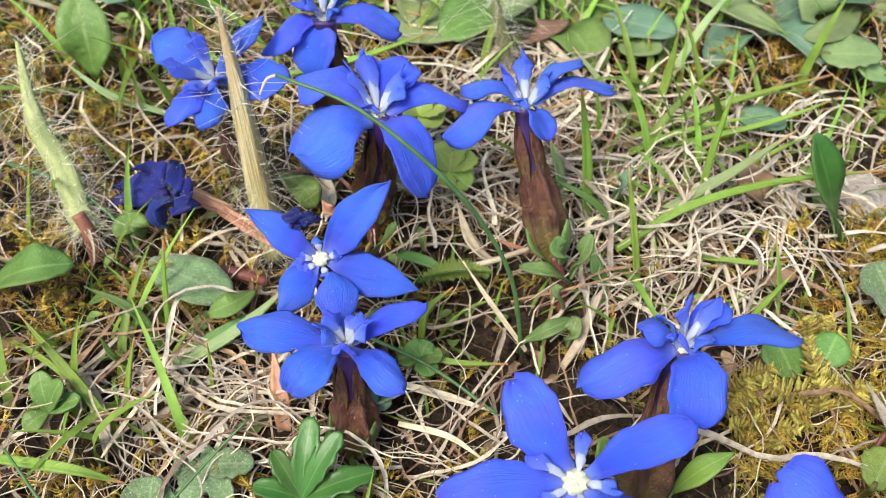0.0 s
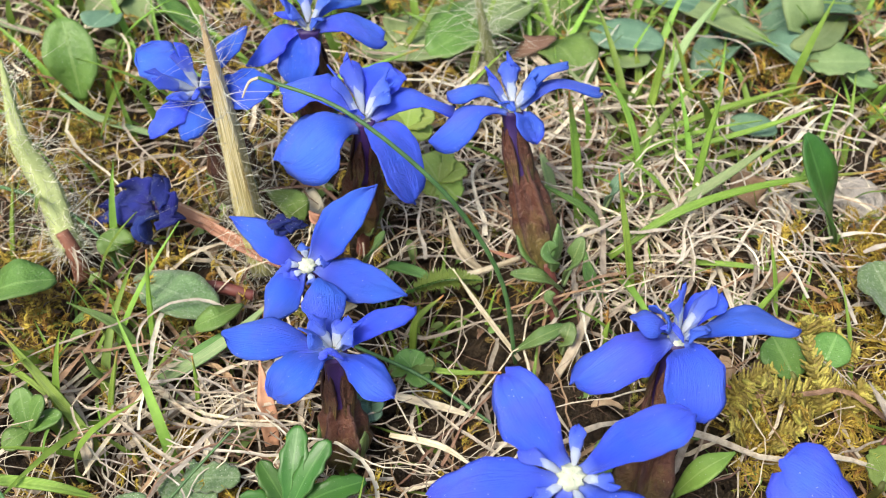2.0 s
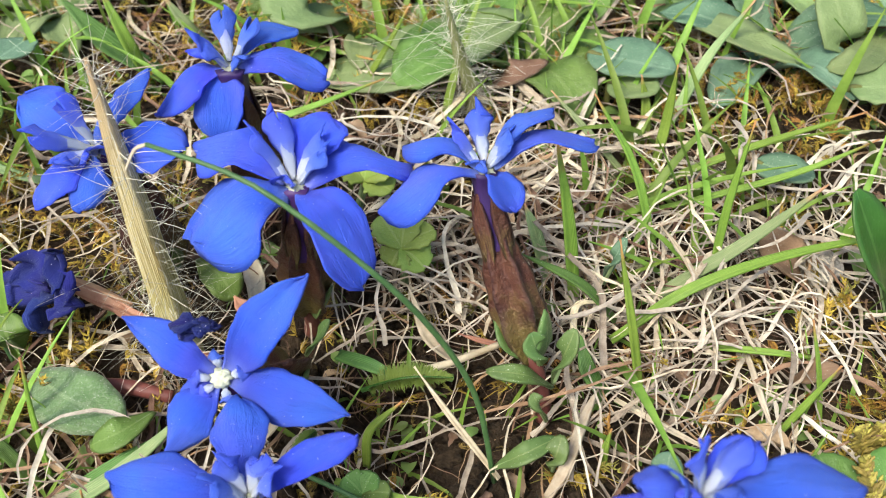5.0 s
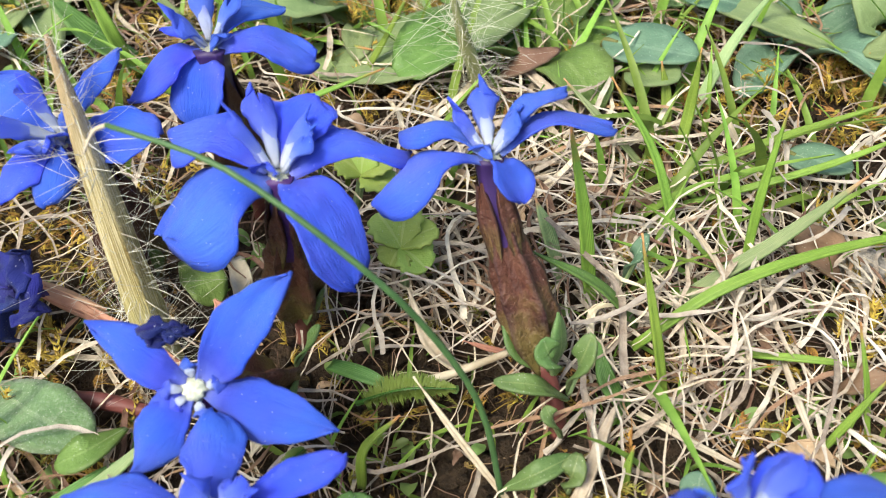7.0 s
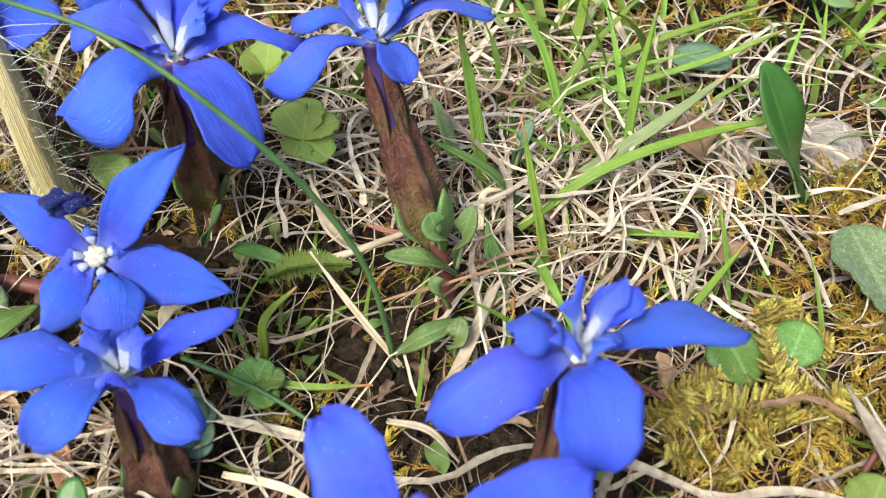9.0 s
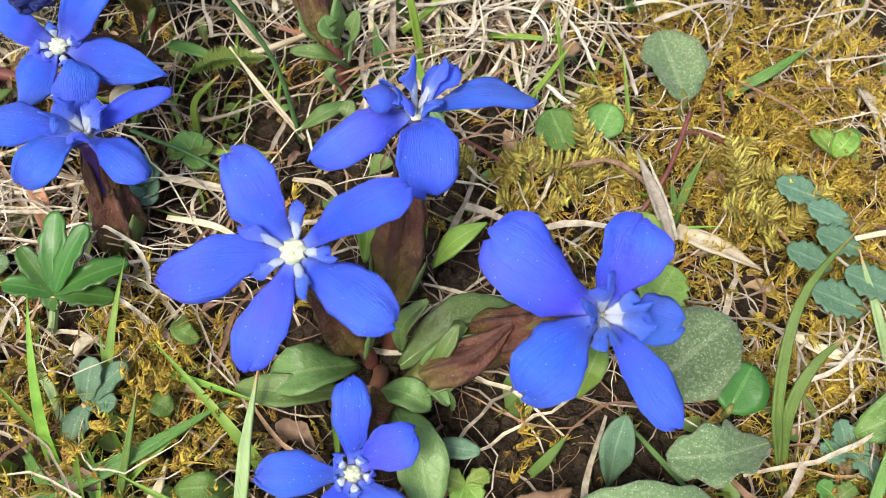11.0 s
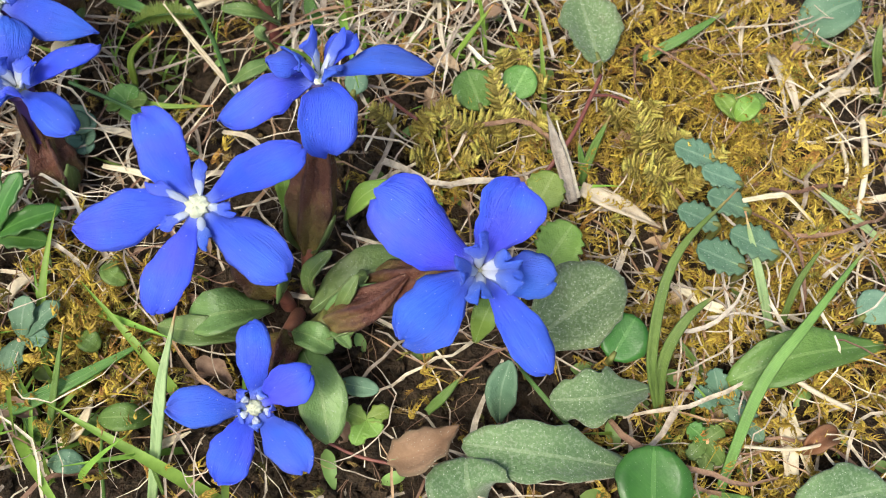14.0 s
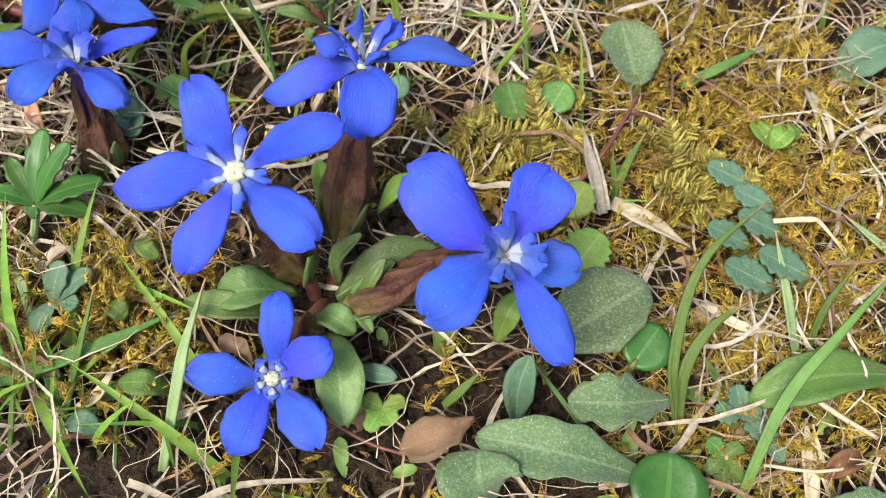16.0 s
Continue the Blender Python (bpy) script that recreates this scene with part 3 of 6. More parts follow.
    for k in range(lobes):
        if k + 1 > len(ways):
            break
        around = sorted(ways, key=lambda q: math.atan2(q @ np.cross(nor, ways[0]), q @ ways[0]))
        mid = around[k] + around[(k + 1) % len(around)]
        mid = mid / (np.linalg.norm(mid) + 1e-9)
        turn = np.cross(nor, mid)
        size = lobe_size * (0.62 + 0.22 * ((k * 7) % 5) / 5)
        base = h + mid * (0.125 if level else 0.09) + nor * 0.01
        rise, out = (0.42, 0.80) if level else (0.84, 0.40)
        far = base + (mid * out + nor * (rise + 0.10 * (k % 3 - 1)) + turn * 0.10 * ((k * 5) % 3 - 1)) * size * (0.95 if level else 1.15)
        face = nor * 0.8 - mid * (0.2 if level else 1.0)
        face = face / np.linalg.norm(face)
        bend = (base + far) / 2 + nor * 0.05 - mid * (0.0 if level else 0.03)
        last = part("throat_lobe", sheet(blade_grid(np.array([base - mid * 0.03, bend, far]) * CM, (0.17 if level else 0.30) * CM, "wedge", up=face, fold=-0.55, wave=0.10, teeth=3, depth=0.14, rows=18, cols=9, seed=2 * k + int(abs(h[1]) * 50), tip=0.45, crease=0.05), 0.0002, M_SCALE), root)
        inner = base + (far - base) * (0.64 + 0.14 * ((k * 2 + int(abs(h[0]) * 10)) % 4) / 4)
        part("lobe_keel", sheet(blade_grid((np.array([h + mid * (0.11 if level else 0.05), (base + bend) / 2 + nor * 0.01, inner]) + face * 0.022) * CM, (0.075 if level else 0.11) * CM, "pointed", up=face, fold=-0.5, wave=0.12, rows=12, cols=5, seed=k), 0.0003, M_KEEL), last, "white folded keel between the petals")
    if bracts:
        for k, sgn in enumerate((1, -1)):
            w = side * sgn
            p = a + w * 0.06
            part("bract", leaf_data([p, p + axis * 0.25 + w * 0.17, p + axis * 0.66 + w * 0.26], 0.40, M_LEAF_OLIVE, "pointed", up=-w, rows=10, cols=5, seed=k), root)
    return root


# ---- ground: one sheet, fine in the middle, running out to the horizon ----
def ground_height(x, y):
    """Height of the soil in centimetres at a place in centimetres."""
    v = Vector((x * 0.35, y * 0.35, 0.3))
    near = max(0.0, 1 - max(abs(x) - 20, abs(y) - 20, 0) / 200)
    hump = 0.16 * noise.noise(v) + 0.10 * noise.noise(v * 3.1) + 0.07 * noise.noise(v * 8.0) + 0.035 * noise.noise(v * 15.0)
    hollow = -0.38 * math.exp(-(((x + 2.9) / 1.6) ** 2 + ((y - 2.0) / 1.8) ** 2))
    return (hump * near - 0.16 + hollow)


def axis_steps():
    fine = list(np.arange(-16, 16.01, 0.11))
    out, step, x = [], 0.3, 16.0
    while x < 20000:
        x += step
        step *= 1.45
        out.append(x)
    return [-q for q in reversed(out)] + fine + out


gx = axis_steps()
gy = [q + 2 for q in axis_steps()]
gv = [(x * CM, y * CM, ground_height(x, y) * CM) for y in gy for x in gx]
nx = len(gx)
gf = [(i * nx + j, i * nx + j + 1, (i + 1) * nx + j + 1, (i + 1) * nx + j) for i in range(len(gy) - 1) for j in range(nx - 1)]
ground = new("ground", mesh_of("ground", gv, gf, None, M_SOIL))
ground.data.materials.append(M_MEADOW)
for face in ground.data.polygons:
    c = face.center
    if not (-0.150 < c.x < 0.122 and -0.068 < c.y < 0.172):
        face.material_index = 1
tagged(ground, "dark crumbly meadow soil under moss and dead grass", "ground", kind="structure")


# ---- scattered cover: moss, litter and fine grass, each one mesh ----
def near_blob(x, y, blobs):
    return max((math.exp(-(((x - a) / r) ** 2 + ((y - b) / s) ** 2)) * k for a, b, r, s, k in blobs), default=0.0)


BARE = [(-0.0, 0.5, 0.55, 0.5, 0.95), (0.3, 1.3, 0.55, 0.5, 0.95), (-2.5, 1.8, 0.8, 0.9, 1.0), (-2.1, 1.5, 0.8, 0.9, 1.0), (-2.7, 1.9, 1.1, 1.1, 0.85), (-3.3, 2.6, 0.7, 0.7, 1.0), (-0.5, -0.8, 0.9, 0.8, 1.0), (-1.4, 0.7, 0.85, 0.75, 1.0), (0.2, -2.8, 1.5, 0.7, 0.85), (-1.0, -2.2, 1.5, 1.1, 0.75), (1.8, -2.6, 1.2, 0.8, 0.8), (3.0, -1.6, 0.9, 0.6, 0.5), (-5.2, 2.9, 0.9, 0.7, 0.7), (-4.0, 1.0, 1.2, 0.8, 0.5), (-0.1, -3.3, 1.9, 0.8, 1.0), (2.3, -3.1, 1.3, 0.7, 0.85), (-2.7, -3.6, 1.1, 0.5, 0.6)]
MOSSY = [(4.4, 0.6, 2.2, 2.0, 1.0), (5.6, -1.2, 1.8, 1.6, 0.9), (3.4, 3.0, 1.6, 1.5, 0.8), (-8.2, 2.0, 1.5, 1.4, 1.0), (-10, 5.5, 2.2, 1.6, 0.9), (-3.0, -2.4, 1.4, 1.2, 0.9), (2.2, 7.6, 1.6, 1.0, 0.8), (-0.3, -4.3, 1.5, 0.5, 0.6), (1.4, 0.2, 0.9, 0.7, 0.8), (-4.2, 9.0, 2.0, 1.5, 0.6), (-6.2, -1.4, 1.6, 1.0, 0.7), (3.6, -2.8, 1.6, 0.8, 0.5), (-6.6, 4.6, 1.2, 1.0, 0.6)]
STRAWY = [(-2.9, 3.7, 0.7, 0.6, 1.0), (-2.9, 4.0, 0.7, 0.6, 1.0), (0.4, 3.6, 1.9, 1.5, 1.0), (-0.8, 2.2, 1.0, 0.9, 0.7), (-5.8, 0.0, 1.7, 1.2, 1.0), (-3.3, -0.4, 1.6, 0.7, 0.9), (4.8, -1.8, 1.4, 0.7, 0.9), (-1.0, 5.5, 2.6, 1.2, 0.8), (-6.5, 6.5, 2.5, 1.2, 0.5), (1.8, 0.9, 1.6, 0.8, 0.7), (-1.8, -0.2, 0.9, 0.5, 0.6), (5.2, 2.4, 1.4, 1.4, 0.6), (-2.2, -3.2, 1.2, 0.7, 0.5), (-1.4, 4.0, 1.5, 0.9, 1.0), (-2.2, 5.0, 1.2, 0.8, 0.8)]

PALE = [(-2.9, 4.0, 0.8, 0.7, 1.0), (0.6, 3.6, 2.0, 1.6, 1.0), (1.0, 5.6, 1.8, 1.2, 0.6), (-2.5, 6.0, 2.0, 1.2, 0.5), (-5.6, -0.2, 1.6, 1.0, 0.6), (5.0, -1.6, 1.0, 0.8, 0.9)]


def sprig(seed):
    """One feathery moss shoot about a unit long: a bent stem with curled, scaly branchlets to both sides."""
    r = np.random.default_rng(seed)
    verts, faces = [], []
    bend = r.uniform(-0.7, 0.7)

    def cord(a, way, long, curl, wide):
        """A curled branchlet, keeled and notched along its rims like overlapping leaves."""
        n = 4
        side = np.cross(way, (0.1, 0.2, 1.0))
        side /= np.linalg.norm(side) + 1e-9
        k = len(verts)
        for i in range(n):
            f = i / (n - 1)
            q = a + way * long * f + curl * long * f * f
            w = wide * (1 - 0.8 * f * f) * (1.35 if i % 2 else 0.75)
            verts.extend([q - side * w, q + np.array((0, 0, w * 1.1)), q + side * w])
            if i:
                p = k + 3 * i
                faces.extend([(p - 3, p - 2, p + 1, p), (p - 2, p - 1, p + 2, p + 1)])

    def at(u):
        return np.array((bend * u * u, u * 0.85, 0.30 * math.sin(u * 2.4)))

    cord(at(0.0), at(0.5) - at(0.0), 2.0, at(1.0) - 2 * at(0.5) + at(0.0), 0.030)
    for i in range(7):
        u = 0.08 + 0.90 * i / 7
        reach = 0.34 * math.sin(0.7 + 2.0 * u)
        for sgn in (-1, 1):
            way = np.array((sgn * r.uniform(0.7, 1.0), r.uniform(0.3, 0.9), r.uniform(-0.1, 0.7)))
            way /= np.linalg.norm(way)
            curl = np.array((-sgn * r.uniform(0.2, 1.0), r.uniform(0.0, 0.8), r.uniform(-1.0, 0.3)))
            cord(at(u), way, reach * r.uniform(0.7, 1.3), curl, 0.031 * r.uniform(0.8, 1.25))
    return np.array(verts), np.array(faces)


SPRIGS = [sprig(s) for s in range(9)]


def scatter(name, pieces, places, material, label, category):
    """Many small pieces as one mesh; a place is x, y, z, turn, tilt, size in centimetres and radians."""
    vs, fs, base = [], [], 0
    for k, (x, y, z, turn, tilt, size) in enumerate(places):
        v, f = pieces[k % len(pieces)]
        ct, st, ci, si = math.cos(turn), math.sin(turn), math.cos(tilt), math.sin(tilt)
        q = np.stack([v[:, 0], v[:, 1] * ci - v[:, 2] * si, v[:, 1] * si + v[:, 2] * ci], 1) * size
        q = np.stack([q[:, 0] * ct - q[:, 1] * st + x, q[:, 0] * st + q[:, 1] * ct + y, q[:, 2] + z], 1) * CM
        vs.append(q)
        fs.append(f + base)
        base += len(v)
    v, f = np.concatenate(vs), np.concatenate(fs)
    me = bpy.data.meshes.new(name)
    me.vertices.add(len(v))
    me.vertices.foreach_set("co", v.astype(np.float32).ravel())
    me.loops.add(f.size)
    me.loops.foreach_set("vertex_index", f.astype(np.int32).ravel())
    me.polygons.add(len(f))
    me.polygons.foreach_set("loop_start", np.arange(0, f.size, f.shape[1], dtype=np.int32))
    me.update(calc_edges=True)
    me.validate()
    me.materials.append(material)
    me.polygons.foreach_set("use_smooth", [True] * len(me.polygons))
    return tagged(new(name, me), label, category, kind="stuff")


def spread(count, chance, seed, size, tilt, lift=0.0, area=(-15, 12, -6.5, 17)):
    r = np.random.default_rng(seed)
    out = []
    while len(out) < count:
        x, y = r.uniform(area[0], area[1]), r.uniform(area[2], area[3])
        if r.uniform() < chance(x, y):
            out.append((x, y, ground_height(x, y) + lift * r.uniform(0, 1), r.uniform(0, 6.283), r.uniform(*tilt), r.uniform(*size)))
    return out


def mossy(x, y):
    patch = 0.5 + 0.5 * noise.noise(Vector((x * 0.6, y * 0.6, 4.0)))
    clump = min(1.0, max(0.02, 0.32 + 2.6 * noise.noise(Vector((x * 1.5, y * 1.5, 9.0)))))
    return min(1, max(near_blob(x, y, MOSSY), 0.32 * patch * (1 - 0.7 * near_blob(x, y, STRAWY)))) * clump * (1 - near_blob(x, y, BARE))


def strawy(x, y):
    return min(1, max(near_blob(x, y, STRAWY), 0.30)) * (1 - 0.88 * near_blob(x, y, BARE)) * (1 - 0.8 * near_blob(x, y, MOSSY))


scatter("moss", SPRIGS, spread(3500, mossy, 11, (0.20, 0.48), (0.0, 1.0), 0.46, (-12.5, 8, -5, 13)), M_MOSS, "golden feathery moss carpeting the soil", "moss")
scatter("moss", SPRIGS, spread(1450, mossy, 12, (0.18, 0.42), (0.0, 1.1), 0.42, (-12.5, 8, -5, 13)), M_MOSS_GREEN, "olive green feathery moss between the grass", "moss")
scatter("moss", SPRIGS, spread(1900, mossy, 13, (0.18, 0.42), (0.0, 1.0), 0.38, (-12.5, 8, -5, 13)), M_MOSS_RUST, "rust coloured moss tips in the carpet", "moss")

RIGHT_MOSS = [(4.2, 0.9, 1.8, 1.3, 1.0), (5.4, -1.2, 1.5, 1.2, 0.9), (4.6, 2.6, 1.6, 1.0, 0.8), (2.0, 0.4, 0.8, 0.7, 0.6), (5.2, -3.0, 0.9, 0.8, 0.7), (-3.4, -2.4, 1.2, 0.8, 0.8), (4.2, -1.7, 1.0, 0.6, 0.9), (5.0, -3.7, 0.9, 0.5, 0.7)]
scatter("moss", SPRIGS, spread(1600, lambda x, y: near_blob(x, y, RIGHT_MOSS), 14, (0.22, 0.5), (0.2, 1.2), 0.5), M_MOSS, "thick cushion of curled golden moss", "moss")


def wisp(seed, curl, width):
    """A bent flat fibre about a unit long."""
    r = np.random.default_rng(seed)
    n, a, p, verts, faces = 11, r.uniform(-0.5, 0.5), np.zeros(3), [], []
    rate = r.uniform(-curl, curl)
    z = 0.0
    for i in range(n):
        u = i / (n - 1)
        d = np.array((math.cos(a), math.sin(a), 0.0))
        s = np.array((-d[1], d[0], r.uniform(-0.3, 0.3)))
        w = width * (1 - 0.6 * u * u) * r.uniform(0.7, 1.3)
        q = p + (0, 0, 0.14 * math.sin(u * 3.1) + z)
        verts += [q - s * w, q - (0, 0, w * 0.7), q + s * w]
        if i:
            k = 3 * i
            faces += [(k - 3, k - 2, k + 1, k), (k - 2, k - 1, k + 2, k + 1)]
        p = p + d / (n - 1)
        a += rate / n + r.normal(0, 0.10 * curl)
    verts = np.array(verts)
    verts -= (0.5, 0, 0)
    return verts, np.array(faces)


WISPS = [wisp(s, 2.6, 0.0065) for s in range(7)] + [wisp(s, 2.0, 0.011) for s in range(8, 12)] + [wisp(s, 1.6, 0.016) for s in range(12, 15)]
FINE = [wisp(s, 3.2, 0.0055) for s in range(20, 28)]
scatter("dead_grass", WISPS, spread(3300, strawy, 21, (0.6, 2.6), (-0.12, 0.16), 0.52), M_STRAW, "bleached tangled dead grass lying on the soil", "dead grass")
scatter("dead_grass", WISPS, spread(2300, strawy, 22, (0.5, 2.2), (-0.12, 0.16), 0.50), M_STRAW_BROWN, "brown broken dead grass lying on the soil", "dead grass")
scatter("dead_grass", FINE, spread(2100, lambda x, y: 0.6 * strawy(x, y) + 0.4 * mossy(x, y), 23, (0.7, 2.0), (-0.2, 0.4), 0.6), M_STRAW, "fine pale fibres tangled in moss and litter", "dead grass")
BROAD = [wisp(s, 2.4, 0.009 + 0.005 * (s % 3)) for s in range(30, 38)]
scatter("dead_grass", BROAD, spread(420, lambda x, y: near_blob(x, y, PALE), 24, (0.6, 1.9), (-0.15, 0.25), 0.8), M_STRAW_PALE, "broad pale curled blades of dead grass", "dead grass")
CRUMBS = []
for s in range(4):
    rr = np.random.default_rng(s + 40)
    cv = np.array([(a, b, c) for a in (-1, 1) for b in (-1, 1) for c in (-1, 1)], float) * rr.uniform(0.4, 1.0, (8, 3))
    CRUMBS.append((cv, np.array([(0, 1, 3, 2), (4, 6, 7, 5), (0, 4, 5, 1), (2, 3, 7, 6), (0, 2, 6, 4), (1, 5, 7, 3)])))
scatter("soil_crumbs", CRUMBS, spread(9000, lambda x, y: 0.12 + 0.88 * near_blob(x, y, BARE), 31, (0.02, 0.12), (0, 3), 0.06), M_SOIL, "loose dark crumbs of soil", "soil")
scatter("root_fibres", FINE, spread(900, lambda x, y: 0.1 + 0.9 * near_blob(x, y, BARE), 32, (0.3, 1.3), (-0.3, 0.5), 0.1), M_STRAW_BROWN, "thin brown root fibres in the bare soil", "roots")
scatter("moss", SPRIGS, spread(160, lambda x, y: 0.8 * near_blob(x, y, BARE), 33, (0.14, 0.32), (0.2, 1.2), 0.1), M_MOSS_BROWN, "single brownish moss shoots on the bare soil", "moss")


def fragment(seed):
    """A curled scrap of a dead leaf about a unit long."""
    g = blade_grid(np.array([(0, -0.5, 0), (0.05, 0, 0.16), (0, 0.5, 0.05)]), 0.34 + 0.06 * (seed % 4), "pointed" if seed % 2 else "oval", fold=0.9, wave=0.16, teeth=3, depth=0.3, rows=12, cols=6, seed=seed)
    n, m, _ = g.shape
    return g.reshape(-1, 3), np.array([(i * m + j, i * m + j + 1, (i + 1) * m + j + 1, (i + 1) * m + j) for i in range(n - 1) for j in range(m - 1)])


M_SCRAP = plain("brown_leaf_scrap", (0.20, 0.105, 0.06), (0.58, 0.42, 0.30), 0.8, 500.0, 0.8, 0.1, per_island=True, spread_=(0.5, 0.8))
scatter("leaf_litter", [fragment(s_) for s_ in range(80, 88)], spread(420, lambda x, y: 0.25 + 0.75 * near_blob(x, y, STRAWY), 65, (0.2, 0.55), (-0.3, 0.5), 0.3), M_SCRAP, "curled brown scraps of dead leaves in the litter", "leaf litter")


def meadow_blade(seed):
    r = np.random.default_rng(seed)
    n, verts, faces = 7, [], []
    lean, side = r.uniform(0.2, 0.9), r.uniform(-0.3, 0.3)
    for i in range(n):
        u = i / (n - 1)
        q = np.array((side * u * u, lean * u**1.7, u * (1 - 0.25 * lean * u)))
        w = 0.035 * (1 - u**2.2) + 0.002
        verts += [q + (-w, 0, 0.0), q + (0, 0.012, -0.004), q + (w, 0, 0)]
        if i:
            k = 3 * i
            faces += [(k - 3, k - 2, k + 1, k), (k - 2, k - 1, k + 2, k + 1)]
    return np.array(verts), np.array(faces)


MEADOW = [meadow_blade(s) for s in range(50, 58)]
GRASSY = [(1.0, 5.2, 2.2, 1.6, 1.0), (-1.5, 9.0, 6.0, 2.5, 0.9), (-9.0, 7.5, 3.0, 3.0, 0.7), (4.5, 7.5, 3.0, 2.5, 0.8), (-7.6, 0.2, 1.6, 1.6, 0.5), (-4.6, -3.4, 2.2, 1.2, 0.6), (1.0, 13.0, 12.0, 4.0, 0.8)]
scatter("meadow_grass", MEADOW, spread(1100, lambda x, y: near_blob(x, y, GRASSY), 61, (0.6, 2.2), (-0.5, 0.3)), M_GRASS_STUFF, "short fresh green meadow grass", "grass")
scatter("meadow_grass", MEADOW, spread(240, lambda x, y: 0.25 + near_blob(x, y, STRAWY), 62, (0.35, 1.0), (-0.7, 0.3)), M_GRASS_STUFF, "tiny green grass shoots in the litter", "grass")

SPROUTS = [(-3.1, 1.8, 0.9, 0.8, 0.7), (0.8, 2.5, 1.2, 0.8, 1.0), (-1.6, 3.0, 1.2, 0.9, 0.8), (-5.6, -2.0, 1.6, 0.8, 0.8), (-3.4, -3.0, 1.2, 0.9, 1.0), (-7.6, 1.2, 1.4, 1.2, 0.7), (0.8, 0.2, 0.8, 0.8, 0.6), (-5.8, 4.6, 1.6, 1.2, 0.7), (4.6, -2.8, 1.2, 0.9, 0.7)]
scatter("meadow_grass", MEADOW, spread(260, lambda x, y: near_blob(x, y, SPROUTS), 68, (0.30, 0.95), (-0.8, 0.3)), M_GRASS_STUFF, "thin green shoots between moss and litter", "grass")


def outside(x, y):
    d = math.hypot(x + 1.5, y - 5)
    return 0.0 if -13 < x < 11 and -6 < y < 15 else math.exp(-max(0.0, d - 14) / 22)


scatter("meadow_grass", MEADOW, spread(5200, outside, 66, (0.9, 2.6), (-0.6, 0.4), 0.1, (-75, 75, -75, 85)), M_GRASS_STUFF, "short green grass of the surrounding meadow", "grass")
scatter("dead_grass", WISPS, spread(2600, outside, 67, (1.5, 4.5), (-0.1, 0.2), 0.4, (-75, 75, -75, 85)), M_STRAW, "pale dead grass of the surrounding meadow", "dead grass")


def meadow_leaf(seed):
    """A small broad leaf about a unit long on a short stalk."""
    r = np.random.default_rng(seed)
    wide = r.uniform(0.16, 0.30)
    g = blade_grid(np.array([(0, 0, 0), (0, 0.5, 0.28), (0, 1.0, 0.22)]), wide * 2, "oval", fold=0.3, wave=0.06, rows=9, cols=5, seed=seed)
    n, m, _ = g.shape
    return g.reshape(-1, 3), np.array([(i * m + j, i * m + j + 1, (i + 1) * m + j + 1, (i + 1) * m + j) for i in range(n - 1) for j in range(m - 1)])


MEADOW_LEAVES = [meadow_leaf(s) for s in range(70, 76)]
LEAFY = [(-0.5, 10.0, 5.0, 2.6, 1.0), (4.8, 8.5, 3.0, 2.4, 0.9), (-9.5, 9.0, 3.0, 3.0, 0.7), (1.5, 14.5, 12.0, 3.0, 0.9), (-11.5, 5.5, 1.5, 1.5, 0.4)]
scatter("meadow_herbs", MEADOW_LEAVES, spread(330, lambda x, y: 0.10 + 0.5 * near_blob(x, y, LEAFY), 64, (0.25, 0.6), (-0.2, 0.6)), M_HERB, "tiny green herb leaves in moss and litter", "herbs")


scatter("meadow_herbs", MEADOW_LEAVES, spread(130, lambda x, y: near_blob(x, y, SPROUTS), 69, (0.16, 0.38), (-0.2, 0.6), 0.15), M_HERB, "tiny green leaves between moss and litter", "herbs")


def herb_plant(x, y, z, turn, tilt, size):
    """A low rosette of broad soft leaves in the meadow behind."""
    r = np.random.default_rng(int(x * 100 + y * 1000) % 99991)
    a = np.array((x, y, z - 0.03))
    root = thing("meadow_herb", Vector(a * CM), "low green herb with broad soft leaves in the grass", "herb", "meadow herbs")
    skin = (M_LEAF_BACK, M_LEAF, M_LEAF_BACK, M_LEAF_BLUE)[int(r.integers(0, 4))]
    for k in range(int(r.integers(4, 7))):
        t = turn + k * 2.4 + r.uniform(-0.4, 0.4)
        way = np.array((math.cos(t), math.sin(t), 0.0))
        long = size * r.uniform(0.7, 1.2)
        rise = r.uniform(0.15, 0.75)
        part("leaf", leaf_data([a, a + way * long * 0.5 + (0, 0, long * (0.22 + 0.3 * rise)), a + way * long + (0, 0, long * rise * 0.6)], long * r.uniform(0.34, 0.56), skin, "oval", fold=0.3, wave=0.08, rows=12, seed=k), root)


for spot in spread(44, lambda x, y: near_blob(x, y, LEAFY) * (y > 6.2), 63, (0.9, 1.9), (0, 1)):
    herb_plant(*spot)


